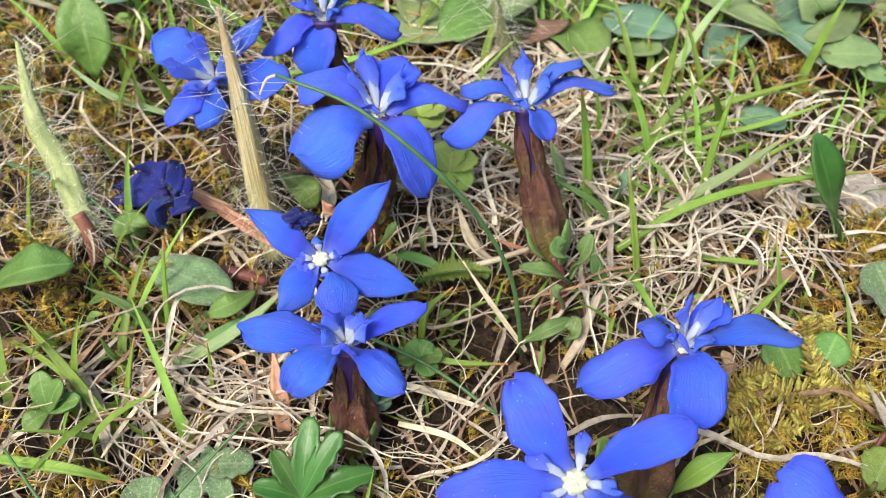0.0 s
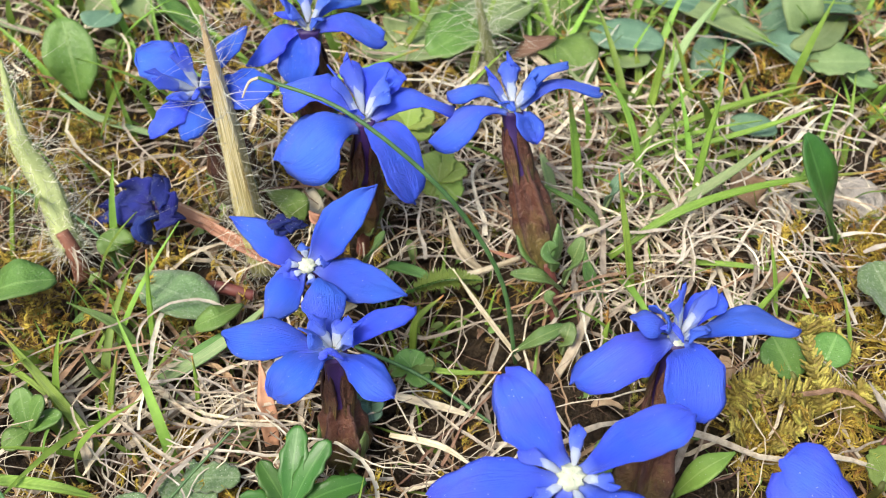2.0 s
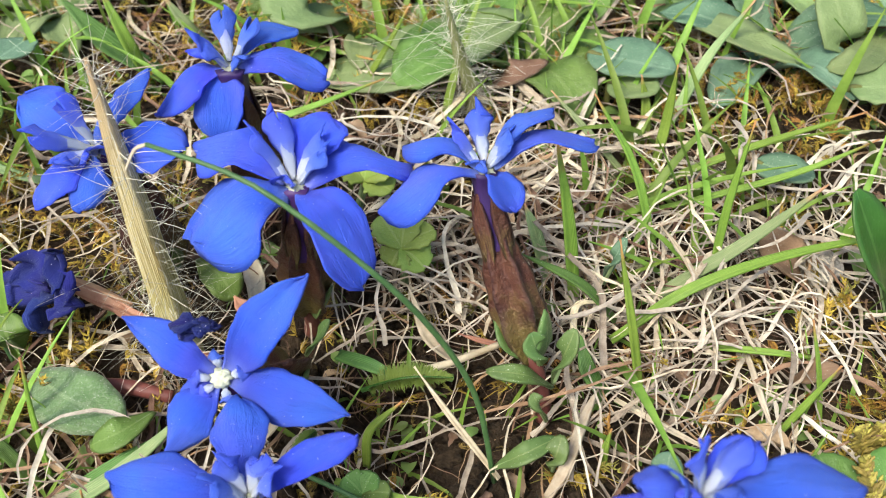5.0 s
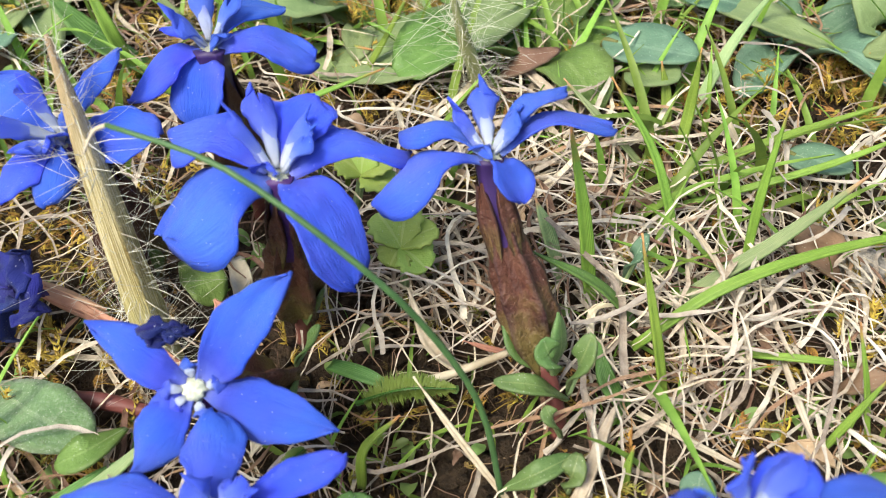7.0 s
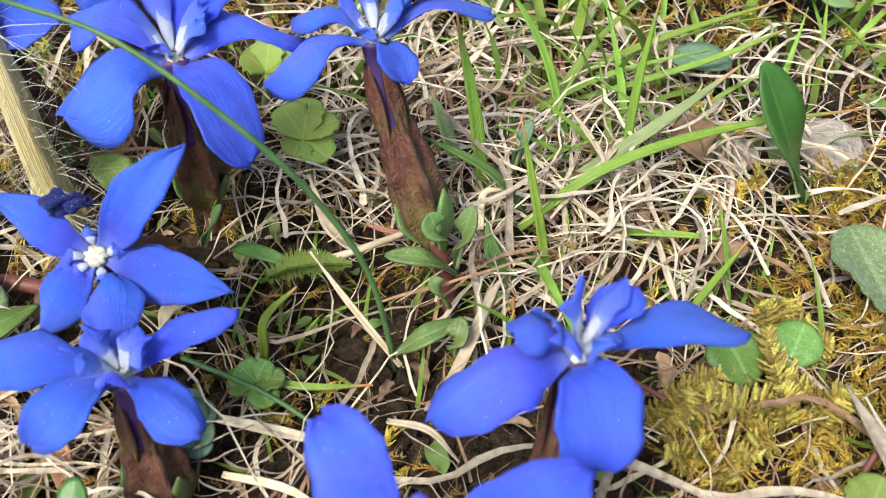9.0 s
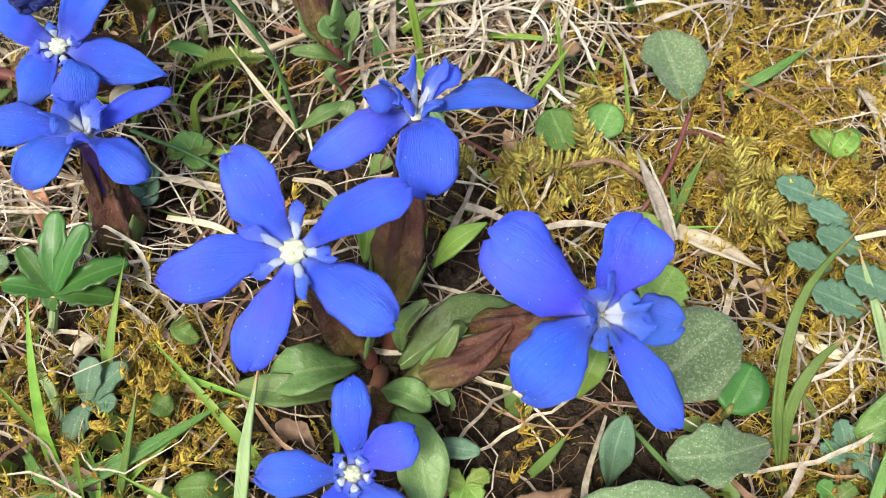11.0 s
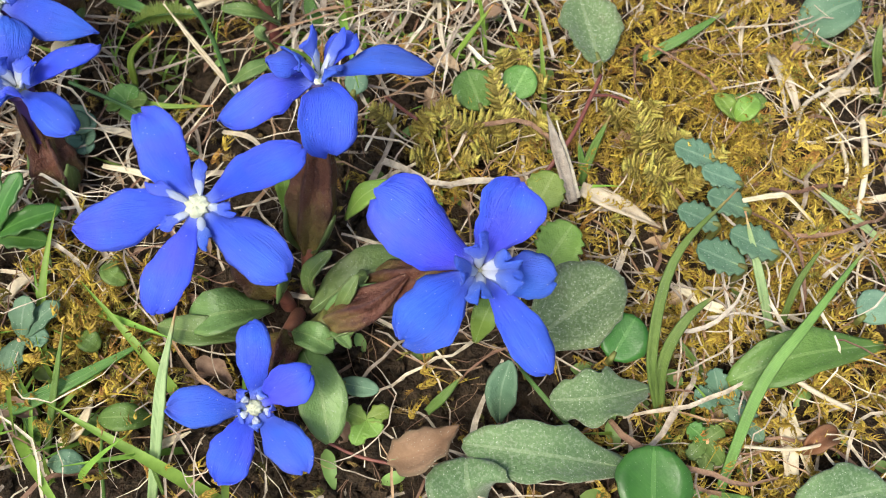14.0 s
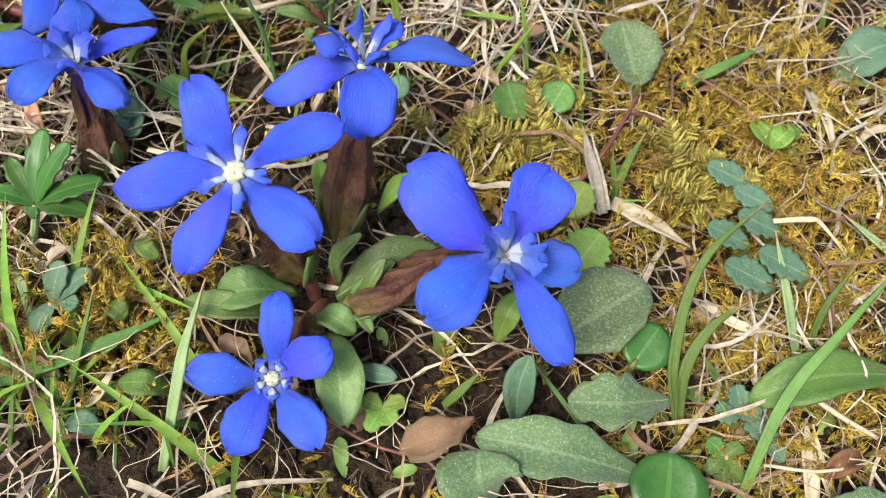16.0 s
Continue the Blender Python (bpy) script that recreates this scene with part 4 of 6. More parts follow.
# ---- builders of the remaining kinds ----
def hairy_stalk(points, width, label, material, seed):
    """A thick tapering stalk with long silky hairs."""
    p = np.asarray(points, float)
    root = thing("hairy_stalk", Vector(p[0] * CM), label, "stalk")
    stem = part("stalk", tube(p * CM, [width * CM * 0.5, width * CM * 0.5, width * CM * 0.36, width * CM * 0.06], material, 15, 26, 5, 0.14), root)
    r = np.random.default_rng(seed)
    line = spline(p, 60)
    vs, fs = [], []
    for _ in range(620):
        u = r.uniform(0, 1) ** 1.7
        a = line[int(u * 59)]
        way = r.normal(0, 1, 3)
        way[2] = abs(way[2]) * 0.6
        way /= np.linalg.norm(way)
        long = r.uniform(0.15, 0.62)
        start = a + way * width * 0.45 * (1 - 0.6 * u)
        bend = r.normal(0, 0.7, 3) - (0, 0, 0.35)
        prev = None
        s = np.cross(way, r.normal(0, 1, 3))
        s /= np.linalg.norm(s)
        for i in range(5):
            f = i / 4
            q = start + way * long * f + bend * long * f * f
            k = len(vs)
            w = 0.0042 * (1 - 0.7 * f)
            vs += [(q - s * w) * CM, (q + s * w) * CM]
            if i:
                fs.append((k - 2, k - 1, k + 1, k))
    part("hair_coat", (np.array(vs), fs, np.zeros((len(vs), 2)), M_HAIR), stem, "fine silvery hairs")
    return root


def gentian_bud(points, label):
    p = np.asarray(points, float)
    root = thing("gentian_bud", Vector(p[0] * CM), label, "flower bud", "gentians")
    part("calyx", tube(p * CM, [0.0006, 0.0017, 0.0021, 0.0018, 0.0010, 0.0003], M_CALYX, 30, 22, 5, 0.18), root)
    part("calyx_foot", tube(np.array([p[0] - (p[1] - p[0]) * 0.2, p[0] + (p[1] - p[0]) * 0.35]) * CM, [0.0007, 0.0019], M_CALYX_GREEN, 15, 6, 5, 0.1), root, "olive green foot of the bud")
    for k, s in enumerate((1, -1)):
        w = np.array((0.12, 0.3, 0.16)) * s
        part("bract", leaf_data([p[0], p[0] * 0.6 + p[1] * 0.4 + w * 0.7, p[1] + w * 0.8], 0.3, M_LEAF_OLIVE, "pointed", up=w, rows=10, cols=5, seed=k), root)
    return root


def moss_shoot(points, size, r):
    """One fern-like moss shoot: a stem with plump, knobbly branchlets to both sides."""
    line = spline(points, 24)
    d, s, n = sides(line, np.array((0.1, -0.3, 1.0)))
    vs, fs = [], []

    def cord(path, thick):
        dd, ss, nn = sides(path, np.array((0.2, 0.3, 0.9)))
        k, m = len(vs), len(path)
        for i_ in range(m):
            w = thick * (1 - 0.75 * (i_ / (m - 1)) ** 2) * (1.35 if i_ % 2 else 0.70)
            for j_ in range(5):
                a_ = 1.2566 * j_ + (0.63 if i_ % 2 else 0)
                vs.append(path[i_] + w * (math.cos(a_) * ss[i_] + math.sin(a_) * nn[i_]))
        for i_ in range(m - 1):
            for j_ in range(5):
                p = k + i_ * 5
                fs.append((p + j_, p + (j_ + 1) % 5, p + 5 + (j_ + 1) % 5, p + 5 + j_))

    cord(line[::2], size * 0.030)
    for i in range(2, 23):
        u = i / 23
        reach = size * (0.25 * math.sin(0.5 + 2.4 * u) + 0.03)
        for sgn in (-1, 1):
            side = s[i] * sgn * 0.9 + d[i] * r.uniform(0.5, 0.9) + n[i] * r.uniform(-0.1, 0.9)
            side /= np.linalg.norm(side)
            curl = d[i] * 0.35 + np.array((0, 0, r.uniform(-0.5, 0.1)))
            f = np.linspace(0, 1, 7)[:, None]
            cord(line[i] + side * reach * r.uniform(0.75, 1.15) * f + curl * reach * 0.5 * f * f, size * 0.034)
    return np.array(vs) * CM, fs, np.zeros((len(vs), 2)), M_MOSS_TUFT


def moss_tuft(at, count, size, seed):
    """A tuft of larger fern-like moss shoots."""
    r = np.random.default_rng(seed)
    a = np.array(at, float)
    root = thing("moss_tuft", Vector(a * CM), "tuft of fern-like yellow-green moss shoots", "moss", "moss tufts")
    for _ in range(count - 4):
        turn, lean = r.uniform(0, 6.283), r.uniform(0.15, 0.75)
        way = np.array((math.cos(turn), math.sin(turn), 0.0))
        foot = a + way * r.uniform(0, 0.25) * size
        long = size * r.uniform(0.55, 1.0)
        part("moss_shoot", moss_shoot([foot, foot + way * lean * long * 0.35 + (0, 0, long * 0.45), foot + way * lean * long * 0.9 + (0, 0, long * 0.85)], size * 0.85, r), root)
    return root


def feather_leaf(foot, tip):
    """A finely cut feathery leaf."""
    a, b = np.array(foot, float), np.array(tip, float)
    root = thing("feathery_leaf", Vector(a * CM), "finely cut bright green feathery leaf on bare soil", "leaf")
    mid = (a + b) / 2 + (0, 0, 0.12)
    part("leaf_stalk", tube(np.array([a, mid, b]) * CM, [0.0003, 0.0002, 0.0001], M_LEAF_RICH, 7), root)
    line = spline([a, mid, b], 40)
    d, s, n = sides(line, np.array((0.0, 0.0, 1.0)))
    r = np.random.default_rng(5)
    vs, fs = [], []
    for i in range(4, 39):
        reach = np.linalg.norm(b - a) * 0.17 * math.sin(math.pi * (i / 39) ** 0.8) + 0.03
        for _ in range(26):
            way = s[i] * r.choice((-1, 1)) + d[i] * r.uniform(0.1, 0.9) + n[i] * r.uniform(-0.1, 1.6)
            way /= np.linalg.norm(way)
            t = line[i] + way * reach * r.uniform(0.6, 1.1)
            w = np.cross(way, n[i] + 0.3 * d[i])
            w *= 0.0085 / (np.linalg.norm(w) + 1e-9)
            m_ = (line[i] + t) / 2
            k = len(vs)
            vs += [line[i], m_ - w, t, m_ + w]
            fs.append((k, k + 1, k + 2, k + 3))
    part("leaf_fringe", (np.array(vs) * CM, fs, np.zeros((len(vs), 2)), M_LEAF_LIME), root)
    return root


def stone(at, size, seed):
    r = np.random.default_rng(seed)
    bm = bmesh.new()
    bmesh.ops.create_icosphere(bm, subdivisions=3, radius=size * CM)
    off = Vector(r.uniform(0, 50, 3))
    for v in bm.verts:
        v.co *= 1 + 0.35 * noise.noise(v.co * 160 + off) + 0.1 * noise.noise(v.co * 500 + off)
        v.co.z *= 0.6
    me = bpy.data.meshes.new("stone")
    bm.to_mesh(me)
    bm.free()
    me.materials.append(M_STONE)
    ob = new("stone", me)
    ob.location = Vector(at) * CM
    return tagged(ob, "small pale weathered stone half sunk in the soil", "stone")


def withered_stamens(at):
    """A shrivelled dark thread bundle lying on a flower."""
    r = np.random.default_rng(3)
    a = np.array(at, float)
    root = thing("withered_petal", Vector(a * CM), "shrivelled dark blue petal lying on a flower", "petal")
    for _ in range(16):
        p = [a + r.normal(0, 0.042, 3) + (k * 0.085 - 0.17, 0.02 * k, 0.03) for k in range(5)]
        part("thread", tube(np.array(p) * CM, [0.0002, 0.0004, 0.0002, 0.0003, 0.0001], M_WILT, 6, 16, 3, 0.15), root)
    return root


# ---- the gentians ----
gentian((-2.21, 3.40, 2.61), (-1.45, 2.15, 0.10), (-0.05, 0.33, 0.94), [(-3.20, 2.95, 2.35, 0.58), (-1.91, 3.11, 2.30, 0.46), (-1.11, 3.81, 2.60, 0.38), (-1.56, 3.90, 2.95, 0.36), (-3.05, 3.74, 2.50, 0.46)], "open blue gentian flower on a brown ribbed calyx", calyx=1.75, girth=0.23, bow=0.2)
gentian((-4.05, 3.04, 2.63), (-4.30, 3.20, 0.00), (0.02, 0.20, 0.98), [(-5.05, 2.50, 2.27, 1.22), (-3.37, 2.44, 1.80, 0.66), (-3.01, 3.64, 2.35, 0.74), (-3.79, 3.74, 2.90, 0.66), (-5.17, 3.50, 2.60, 0.66)], "large open blue gentian flower with pale throat lobes", calyx=1.8, girth=0.25, lobe_size=0.74, bow=0.24, shape="broad")
gentian((-4.97, 4.40, 2.97), (-5.20, 5.00, 0.00), (0.00, 0.15, 0.99), [(-5.78, 4.06, 2.55, 0.52), (-5.10, 3.91, 2.35, 0.62), (-3.99, 4.57, 2.70, 0.66), (-4.41, 5.11, 2.90, 0.42), (-5.36, 4.31, 3.20, 0.25)], "blue gentian flower with folded petals", calyx=1.8, lobe_size=0.6, bow=0.2)
gentian((-6.33, 3.58, 2.46), (-6.10, 3.60, 0.00), (-0.10, -0.48, 0.87), [(-7.22, 4.03, 2.73, 0.62), (-6.86, 2.97, 2.12, 0.37), (-6.34, 2.94, 2.17, 0.42), (-5.30, 3.47, 2.61, 0.51), (-5.68, 4.01, 3.18, 0.29)], "blue gentian flower with crumpled petals beside a dry stalk", calyx=1.7, wave=0.16, lobe_size=0.7)
gentian((-4.53, 1.31, 1.76), (-4.20, 2.40, 0.00), (0.05, -0.54, 0.84), [(-5.48, 1.65, 2.16, 0.40), (-3.77, 2.05, 2.45, 0.52), (-3.33, 1.12, 1.56, 0.50), (-5.00, 0.69, 1.40, 0.46), (-4.96, 1.07, 1.63, 0.26)], "blue gentian flower with pointed petals and withered stamens", calyx=1.3, lobe_size=0.22, stigma=0.10, level=True, shape="pointed")
gentian((-4.04, 0.21, 1.66), (-3.92, -0.42, 0.00), (0.00, 0.10, 1.00), [(-5.29, 0.28, 1.73, 0.55), (-4.56, -0.49, 1.68, 0.59), (-3.30, -0.28, 1.58, 0.48), (-3.19, 0.82, 1.73, 0.40), (-4.34, 1.11, 1.78, 0.51)], "open blue gentian flower on a stout brown calyx", calyx=1.5, girth=0.26, lobe_size=0.44)
gentian((-1.46, -1.55, 2.50), (-0.85, -1.65, 0.00), (-0.14, -0.28, 0.95), [(-2.15, -0.70, 2.84, 0.59), (-0.42, -1.03, 2.92, 0.44), (-2.77, -1.75, 2.25, 0.57), (-1.85, -2.58, 2.09, 0.49), (-0.50, -2.20, 2.40, 0.58)], "wide open blue gentian flower with a white stigma", calyx=1.7, girth=0.25, stigma=0.125, lobe_size=0.55, level=True, bow=0.06)
gentian((-0.41, 0.05, 2.59), (-0.65, -1.45, 0.00), (0.00, 0.24, 0.97), [(-1.43, -0.48, 2.40, 0.64), (-0.23, -0.73, 2.25, 0.64), (0.82, 0.23, 2.60, 0.42), (-0.03, 0.35, 2.94, 0.38), (-0.91, -0.05, 2.96, 0.33)], "open blue gentian flower with frilled back petals", calyx=1.9, girth=0.24, lobe_size=0.55, bow=0.18, shape="broad")
gentian((1.42, -1.96, 2.29), (-0.40, -1.60, 0.00), (0.19, -0.34, 0.92), [(0.33, -1.43, 2.83, 0.78), (1.78, -1.15, 2.72, 0.66), (0.67, -2.72, 2.16, 0.68), (2.22, -2.85, 1.74, 0.46), (2.21, -1.98, 2.23, 0.50)], "wide open blue gentian flower over dusty leaves", calyx=1.7, girth=0.25, lobe_size=0.6, bow=0.06, shape="broad")
gentian((-0.85, -3.27, 1.23), (-0.72, -1.75, 0.00), (-0.02, -0.49, 0.87), [(-0.93, -2.48, 1.72, 0.40), (-0.27, -2.92, 1.49, 0.46), (-1.80, -3.32, 1.18, 0.46), (-1.22, -4.02, 0.80, 0.50), (-0.29, -3.88, 0.90, 0.50)], "small flat blue gentian flower with white throat", calyx=0.9, girth=0.2, stigma=0.085, lobe_size=0.17, level=True, bow=0.05, bracts=False)
gentian((-7.04, 2.77, 1.04), (-4.90, 2.35, 0.15), (-0.62, -0.49, 0.62), [(-8.35, 3.33, 0.11, 0.50), (-7.15, 2.42, 0.65, 0.53), (-6.52, 2.37, 1.26, 0.50), (-6.85, 2.88, 1.50, 0.51), (-7.68, 3.30, 0.81, 0.48)], "withered dark blue gentian flower hanging over the moss", calyx=1.3, girth=0.08, lobes=0, skin=M_PINK, petal=M_WILT, wave=0.22, bracts=False, shape="pointed")


# ---- hairy stalks and single long stalks ----
strand([(-1.96, 1.32, 0.00), (-2.18, 1.64, 1.19), (-2.63, 1.75, 2.21), (-3.23, 1.82, 3.02), (-4.14, 2.16, 3.53), (-5.07, 2.42, 3.67)], 0.031, M_STALK_DARK, "long arching dark green stalk with a dry tip", "arching_stalk", "grass stalk", taper=0.70)
strand([(-5.07, 2.42, 3.67), (-5.18, 2.39, 3.62), (-5.24, 2.24, 3.52)], 0.019, M_STRAW_ONE, "dry curled tip of a stalk", "curled_straw", "grass stalk", taper=0.50)
strand([(-4.02, 1.06, 0.50), (-3.12, 0.74, 0.40), (-2.23, 0.25, 0.25)], 0.027, M_STALK_DARK, "thin dark green stalk lying over the litter", "lying_stalk", "grass stalk", taper=0.80)
strand([(-9.85, 3.40, 0.60), (-8.70, 3.00, 0.70), (-7.93, 2.59, 0.50), (-7.66, 2.32, 0.10)], 0.030, M_STALK_DARK, "thin green stalk bent to the ground", "bent_stalk", "grass stalk", taper=0.80)
hairy_stalk([(-5.66, 2.60, 0.00), (-5.76, 2.83, 1.06), (-5.90, 3.20, 2.37), (-6.10, 3.68, 3.57)], 0.36, "dry straw-coloured stalk with silky white hairs", M_SHEATH, 1)
hairy_stalk([(-8.30, 2.41, 0.37), (-8.73, 3.09, 0.91), (-9.09, 3.47, 1.50), (-9.38, 4.21, 2.28)], 0.36, "pale green hairy stalk with silky white hairs", M_STALK_PALE, 2)
hairy_stalk([(-2.64, 7.19, 0.00), (-2.63, 7.06, 0.53), (-2.78, 6.89, 1.34), (-2.93, 6.78, 2.25)], 0.22, "upright pale hairy seed stalk in the grass", M_STALK_PALE, 3)


# ---- green grass blades ----
grass([(-1.12, 3.68, 0.00), (-1.28, 3.97, 1.20), (-1.49, 4.24, 2.30)], 0.17, M_GRASS, "fresh green grass blade standing in the litter")
grass([(-0.67, 3.29, 0.30), (-1.13, 3.34, 0.90), (-1.81, 3.41, 1.30)], 0.16, M_GRASS_DEEP, "fresh green grass blade standing in the litter")
grass([(-0.38, 2.48, 0.00), (-0.57, 2.82, 0.90), (-0.79, 3.26, 1.80)], 0.11, M_GRASS, "fresh green grass blade standing in the litter")
grass([(0.49, 4.02, 0.30), (0.51, 4.26, 1.30), (0.64, 4.61, 2.30)], 0.10, M_GRASS, "fresh green grass blade standing in the litter")
grass([(-0.72, 3.02, 0.30), (0.18, 3.41, 0.90), (1.47, 3.87, 1.10), (3.08, 4.37, 1.00)], 0.14, M_GRASS, "fresh green grass blade standing in the litter")
grass([(-0.19, 3.62, 0.40), (0.77, 4.07, 0.90), (1.71, 4.70, 1.30)], 0.17, M_GRASS_PALE, "fresh green grass blade standing in the litter")
grass([(-0.52, 5.35, 0.20), (0.99, 5.85, 0.70), (2.62, 6.47, 0.90)], 0.12, M_GRASS, "fresh green grass blade standing in the litter")
grass([(-0.27, 5.12, 0.20), (1.01, 5.20, 0.70), (1.83, 5.43, 0.90), (2.61, 5.84, 1.00)], 0.10, M_GRASS, "fresh green grass blade standing in the litter")
grass([(-0.14, 4.39, 0.20), (-0.50, 4.94, 1.20), (-1.04, 5.31, 2.00)], 0.12, M_GRASS, "fresh green grass blade standing in the litter")
grass([(-0.05, 6.00, 0.20), (0.05, 6.34, 0.80), (0.09, 6.55, 1.50)], 0.14, M_GRASS, "fresh green grass blade standing in the litter")
grass([(0.18, 6.81, 0.20), (0.62, 7.32, 1.00), (1.12, 7.58, 1.80)], 0.16, M_GRASS_PALE, "fresh green grass blade standing in the litter")
grass([(-0.51, 5.89, 0.20), (-1.00, 6.21, 0.60), (-1.50, 6.66, 0.90)], 0.12, M_GRASS_PALE, "fresh green grass blade standing in the litter")
grass([(-0.15, 6.53, 0.10), (-0.17, 6.85, 0.50), (-0.27, 7.07, 0.90)], 0.15, M_GRASS, "fresh green grass blade standing in the litter")
grass([(-1.46, 4.10, 0.00), (-1.64, 4.33, 0.60), (-1.79, 4.54, 0.90)], 0.18, M_GRASS_PALE, "fresh green grass blade standing in the litter")
grass([(-0.77, 2.44, 0.00), (-0.99, 2.58, 0.30), (-1.09, 2.97, 0.50)], 0.22, M_GRASS_DEEP, "fresh green grass blade standing in the litter")
grass([(0.24, 3.09, 0.20), (0.96, 2.85, 0.50), (1.74, 2.86, 0.40)], 0.09, M_GRASS, "fresh green grass blade standing in the litter")
grass([(1.01, 1.99, 0.20), (1.26, 2.18, 0.60), (1.52, 2.39, 1.00)], 0.08, M_GRASS, "fresh green grass blade standing in the litter")
grass([(1.51, 2.16, 0.10), (1.39, 2.48, 0.70), (1.21, 2.73, 1.30)], 0.06, M_GRASS, "fresh green grass blade standing in the litter")
grass([(-0.83, 1.48, 0.10), (-0.83, 1.58, 0.40), (-0.78, 1.71, 0.60)], 0.08, M_GRASS, "fresh green grass blade standing in the litter")
grass([(-6.73, 0.98, -0.00), (-6.65, 1.19, 0.90), (-6.52, 1.36, 1.80)], 0.10, M_GRASS, "green grass blade rising from moss and litter")
grass([(-6.76, 0.82, 0.10), (-7.15, 1.05, 0.60), (-7.79, 1.21, 0.80)], 0.15, M_GRASS_DEEP, "green grass blade rising from moss and litter")
grass([(-6.88, -0.55, 0.10), (-7.61, 0.02, 0.60), (-8.43, 0.65, 0.90)], 0.14, M_GRASS, "green grass blade rising from moss and litter")
grass([(-6.93, -0.25, 0.10), (-6.87, 0.10, 0.60), (-6.79, 0.40, 1.00)], 0.08, M_GRASS, "green grass blade rising from moss and litter")
grass([(-5.88, 0.01, 0.00), (-5.87, 0.26, 0.50), (-5.91, 0.48, 0.90)], 0.06, M_GRASS, "green grass blade rising from moss and litter")
grass([(-6.56, 0.42, 0.20), (-5.71, 0.84, 0.60), (-5.08, 1.56, 0.80)], 0.19, M_GRASS_PALE, "green grass blade rising from moss and litter")
grass([(-6.53, 0.55, 0.20), (-5.83, 0.94, 0.50), (-5.45, 1.26, 0.60)], 0.20, M_GRASS_DEEP, "green grass blade rising from moss and litter")
grass([(-3.34, 1.39, 0.00), (-3.28, 1.54, 0.50), (-2.95, 1.75, 0.80)], 0.11, M_GRASS, "green grass blade rising from moss and litter")
grass([(-3.80, 2.52, 0.40), (-3.38, 2.34, 0.50), (-3.02, 2.23, 0.40)], 0.18, M_GRASS_DEEP, "green grass blade rising from moss and litter")
grass([(-3.61, 1.10, 0.20), (-2.85, 0.91, 0.30), (-2.14, 0.96, 0.30)], 0.09, M_GRASS, "green grass blade rising from moss and litter")
grass([(-7.98, 5.08, 0.20), (-8.84, 5.08, 0.50), (-9.60, 5.37, 0.90)], 0.14, M_GRASS_PALE, "green grass blade rising from moss and litter")
grass([(-7.47, 7.67, 0.00), (-8.12, 7.63, 0.60), (-8.81, 7.91, 1.30)], 0.48, M_GRASS_DEEP, "green grass blade rising from moss and litter")
grass([(-7.63, 7.49, 0.00), (-7.79, 7.54, 0.80), (-8.11, 7.85, 1.60)], 0.22, M_GRASS, "green grass blade rising from moss and litter")
grass([(-6.78, 8.34, 0.00), (-7.12, 8.30, 0.50), (-7.50, 8.50, 1.00)], 0.22, M_GRASS_PALE, "green grass blade rising from moss and litter")
grass([(-11.96, 7.83, 0.30), (-11.00, 7.27, 0.50), (-10.43, 7.15, 0.50)], 0.16, M_GRASS_PALE, "green grass blade rising from moss and litter")
grass([(-9.17, 2.18, 0.10), (-9.18, 2.60, 0.60), (-9.12, 3.03, 1.20)], 0.07, M_GRASS, "green grass blade rising from moss and litter")
grass([(-6.27, 9.10, 0.20), (-5.22, 8.16, 0.40), (-4.13, 7.69, 0.50)], 0.14, M_GRASS, "green grass blade rising from moss and litter")
grass([(-4.30, 7.34, 0.20), (-3.90, 7.53, 0.80), (-3.52, 7.69, 1.50)], 0.13, M_GRASS, "green grass blade rising from moss and litter")
grass([(-6.23, 6.12, 0.30), (-5.08, 6.29, 0.60), (-3.83, 6.90, 0.80)], 0.14, M_GRASS, "green grass blade rising from moss and litter")
grass([(-4.45, 4.46, 0.10), (-4.17, 4.57, 0.50), (-4.09, 4.76, 0.80)], 0.10, M_GRASS, "green grass blade rising from moss and litter")
grass([(-8.71, 0.58, 0.30), (-8.08, 0.27, 0.40), (-7.59, -0.01, 0.20)], 0.08, M_GRASS, "green grass blade rising from moss and litter")
grass([(-7.10, 0.48, 0.10), (-7.25, 0.44, 0.40), (-7.39, 0.56, 0.70)], 0.09, M_GRASS_DEEP, "green grass blade rising from moss and litter")
grass([(3.81, -2.86, 0.00), (3.49, -2.32, 1.00), (3.61, -1.43, 1.70), (4.30, -0.62, 1.90)], 0.13, M_GRASS_MID, "smooth green grass blade growing through the moss")
grass([(3.81, -2.89, 0.00), (3.66, -2.39, 0.80), (3.85, -1.96, 1.20), (4.26, -1.61, 1.30)], 0.14, M_GRASS_MID, "smooth green grass blade growing through the moss")
grass([(4.42, -3.76, 0.10), (4.74, -2.63, 0.90), (5.22, -1.92, 1.30), (6.03, -0.86, 1.60)], 0.14, M_GRASS_MID, "smooth green grass blade growing through the moss")
grass([(5.24, -1.74, 0.10), (4.96, -1.10, 0.60), (4.74, -0.39, 0.90)], 0.13, M_GRASS_PALE, "smooth green grass blade growing through the moss")
grass([(5.31, -1.73, 0.10), (5.37, -1.26, 0.70), (5.63, -0.81, 1.10)], 0.09, M_GRASS_MID, "smooth green grass blade growing through the moss")
grass([(6.62, -0.40, 0.40), (6.20, -0.11, 0.50), (5.80, 0.24, 0.50)], 0.12, M_GRASS_PALE, "smooth green grass blade growing through the moss")
grass([(-2.11, -4.15, 0.00), (-2.01, -3.31, 0.70), (-1.99, -2.84, 0.90), (-1.94, -2.12, 1.00)], 0.14, M_GRASS_PALE, "smooth green grass blade growing through the moss")
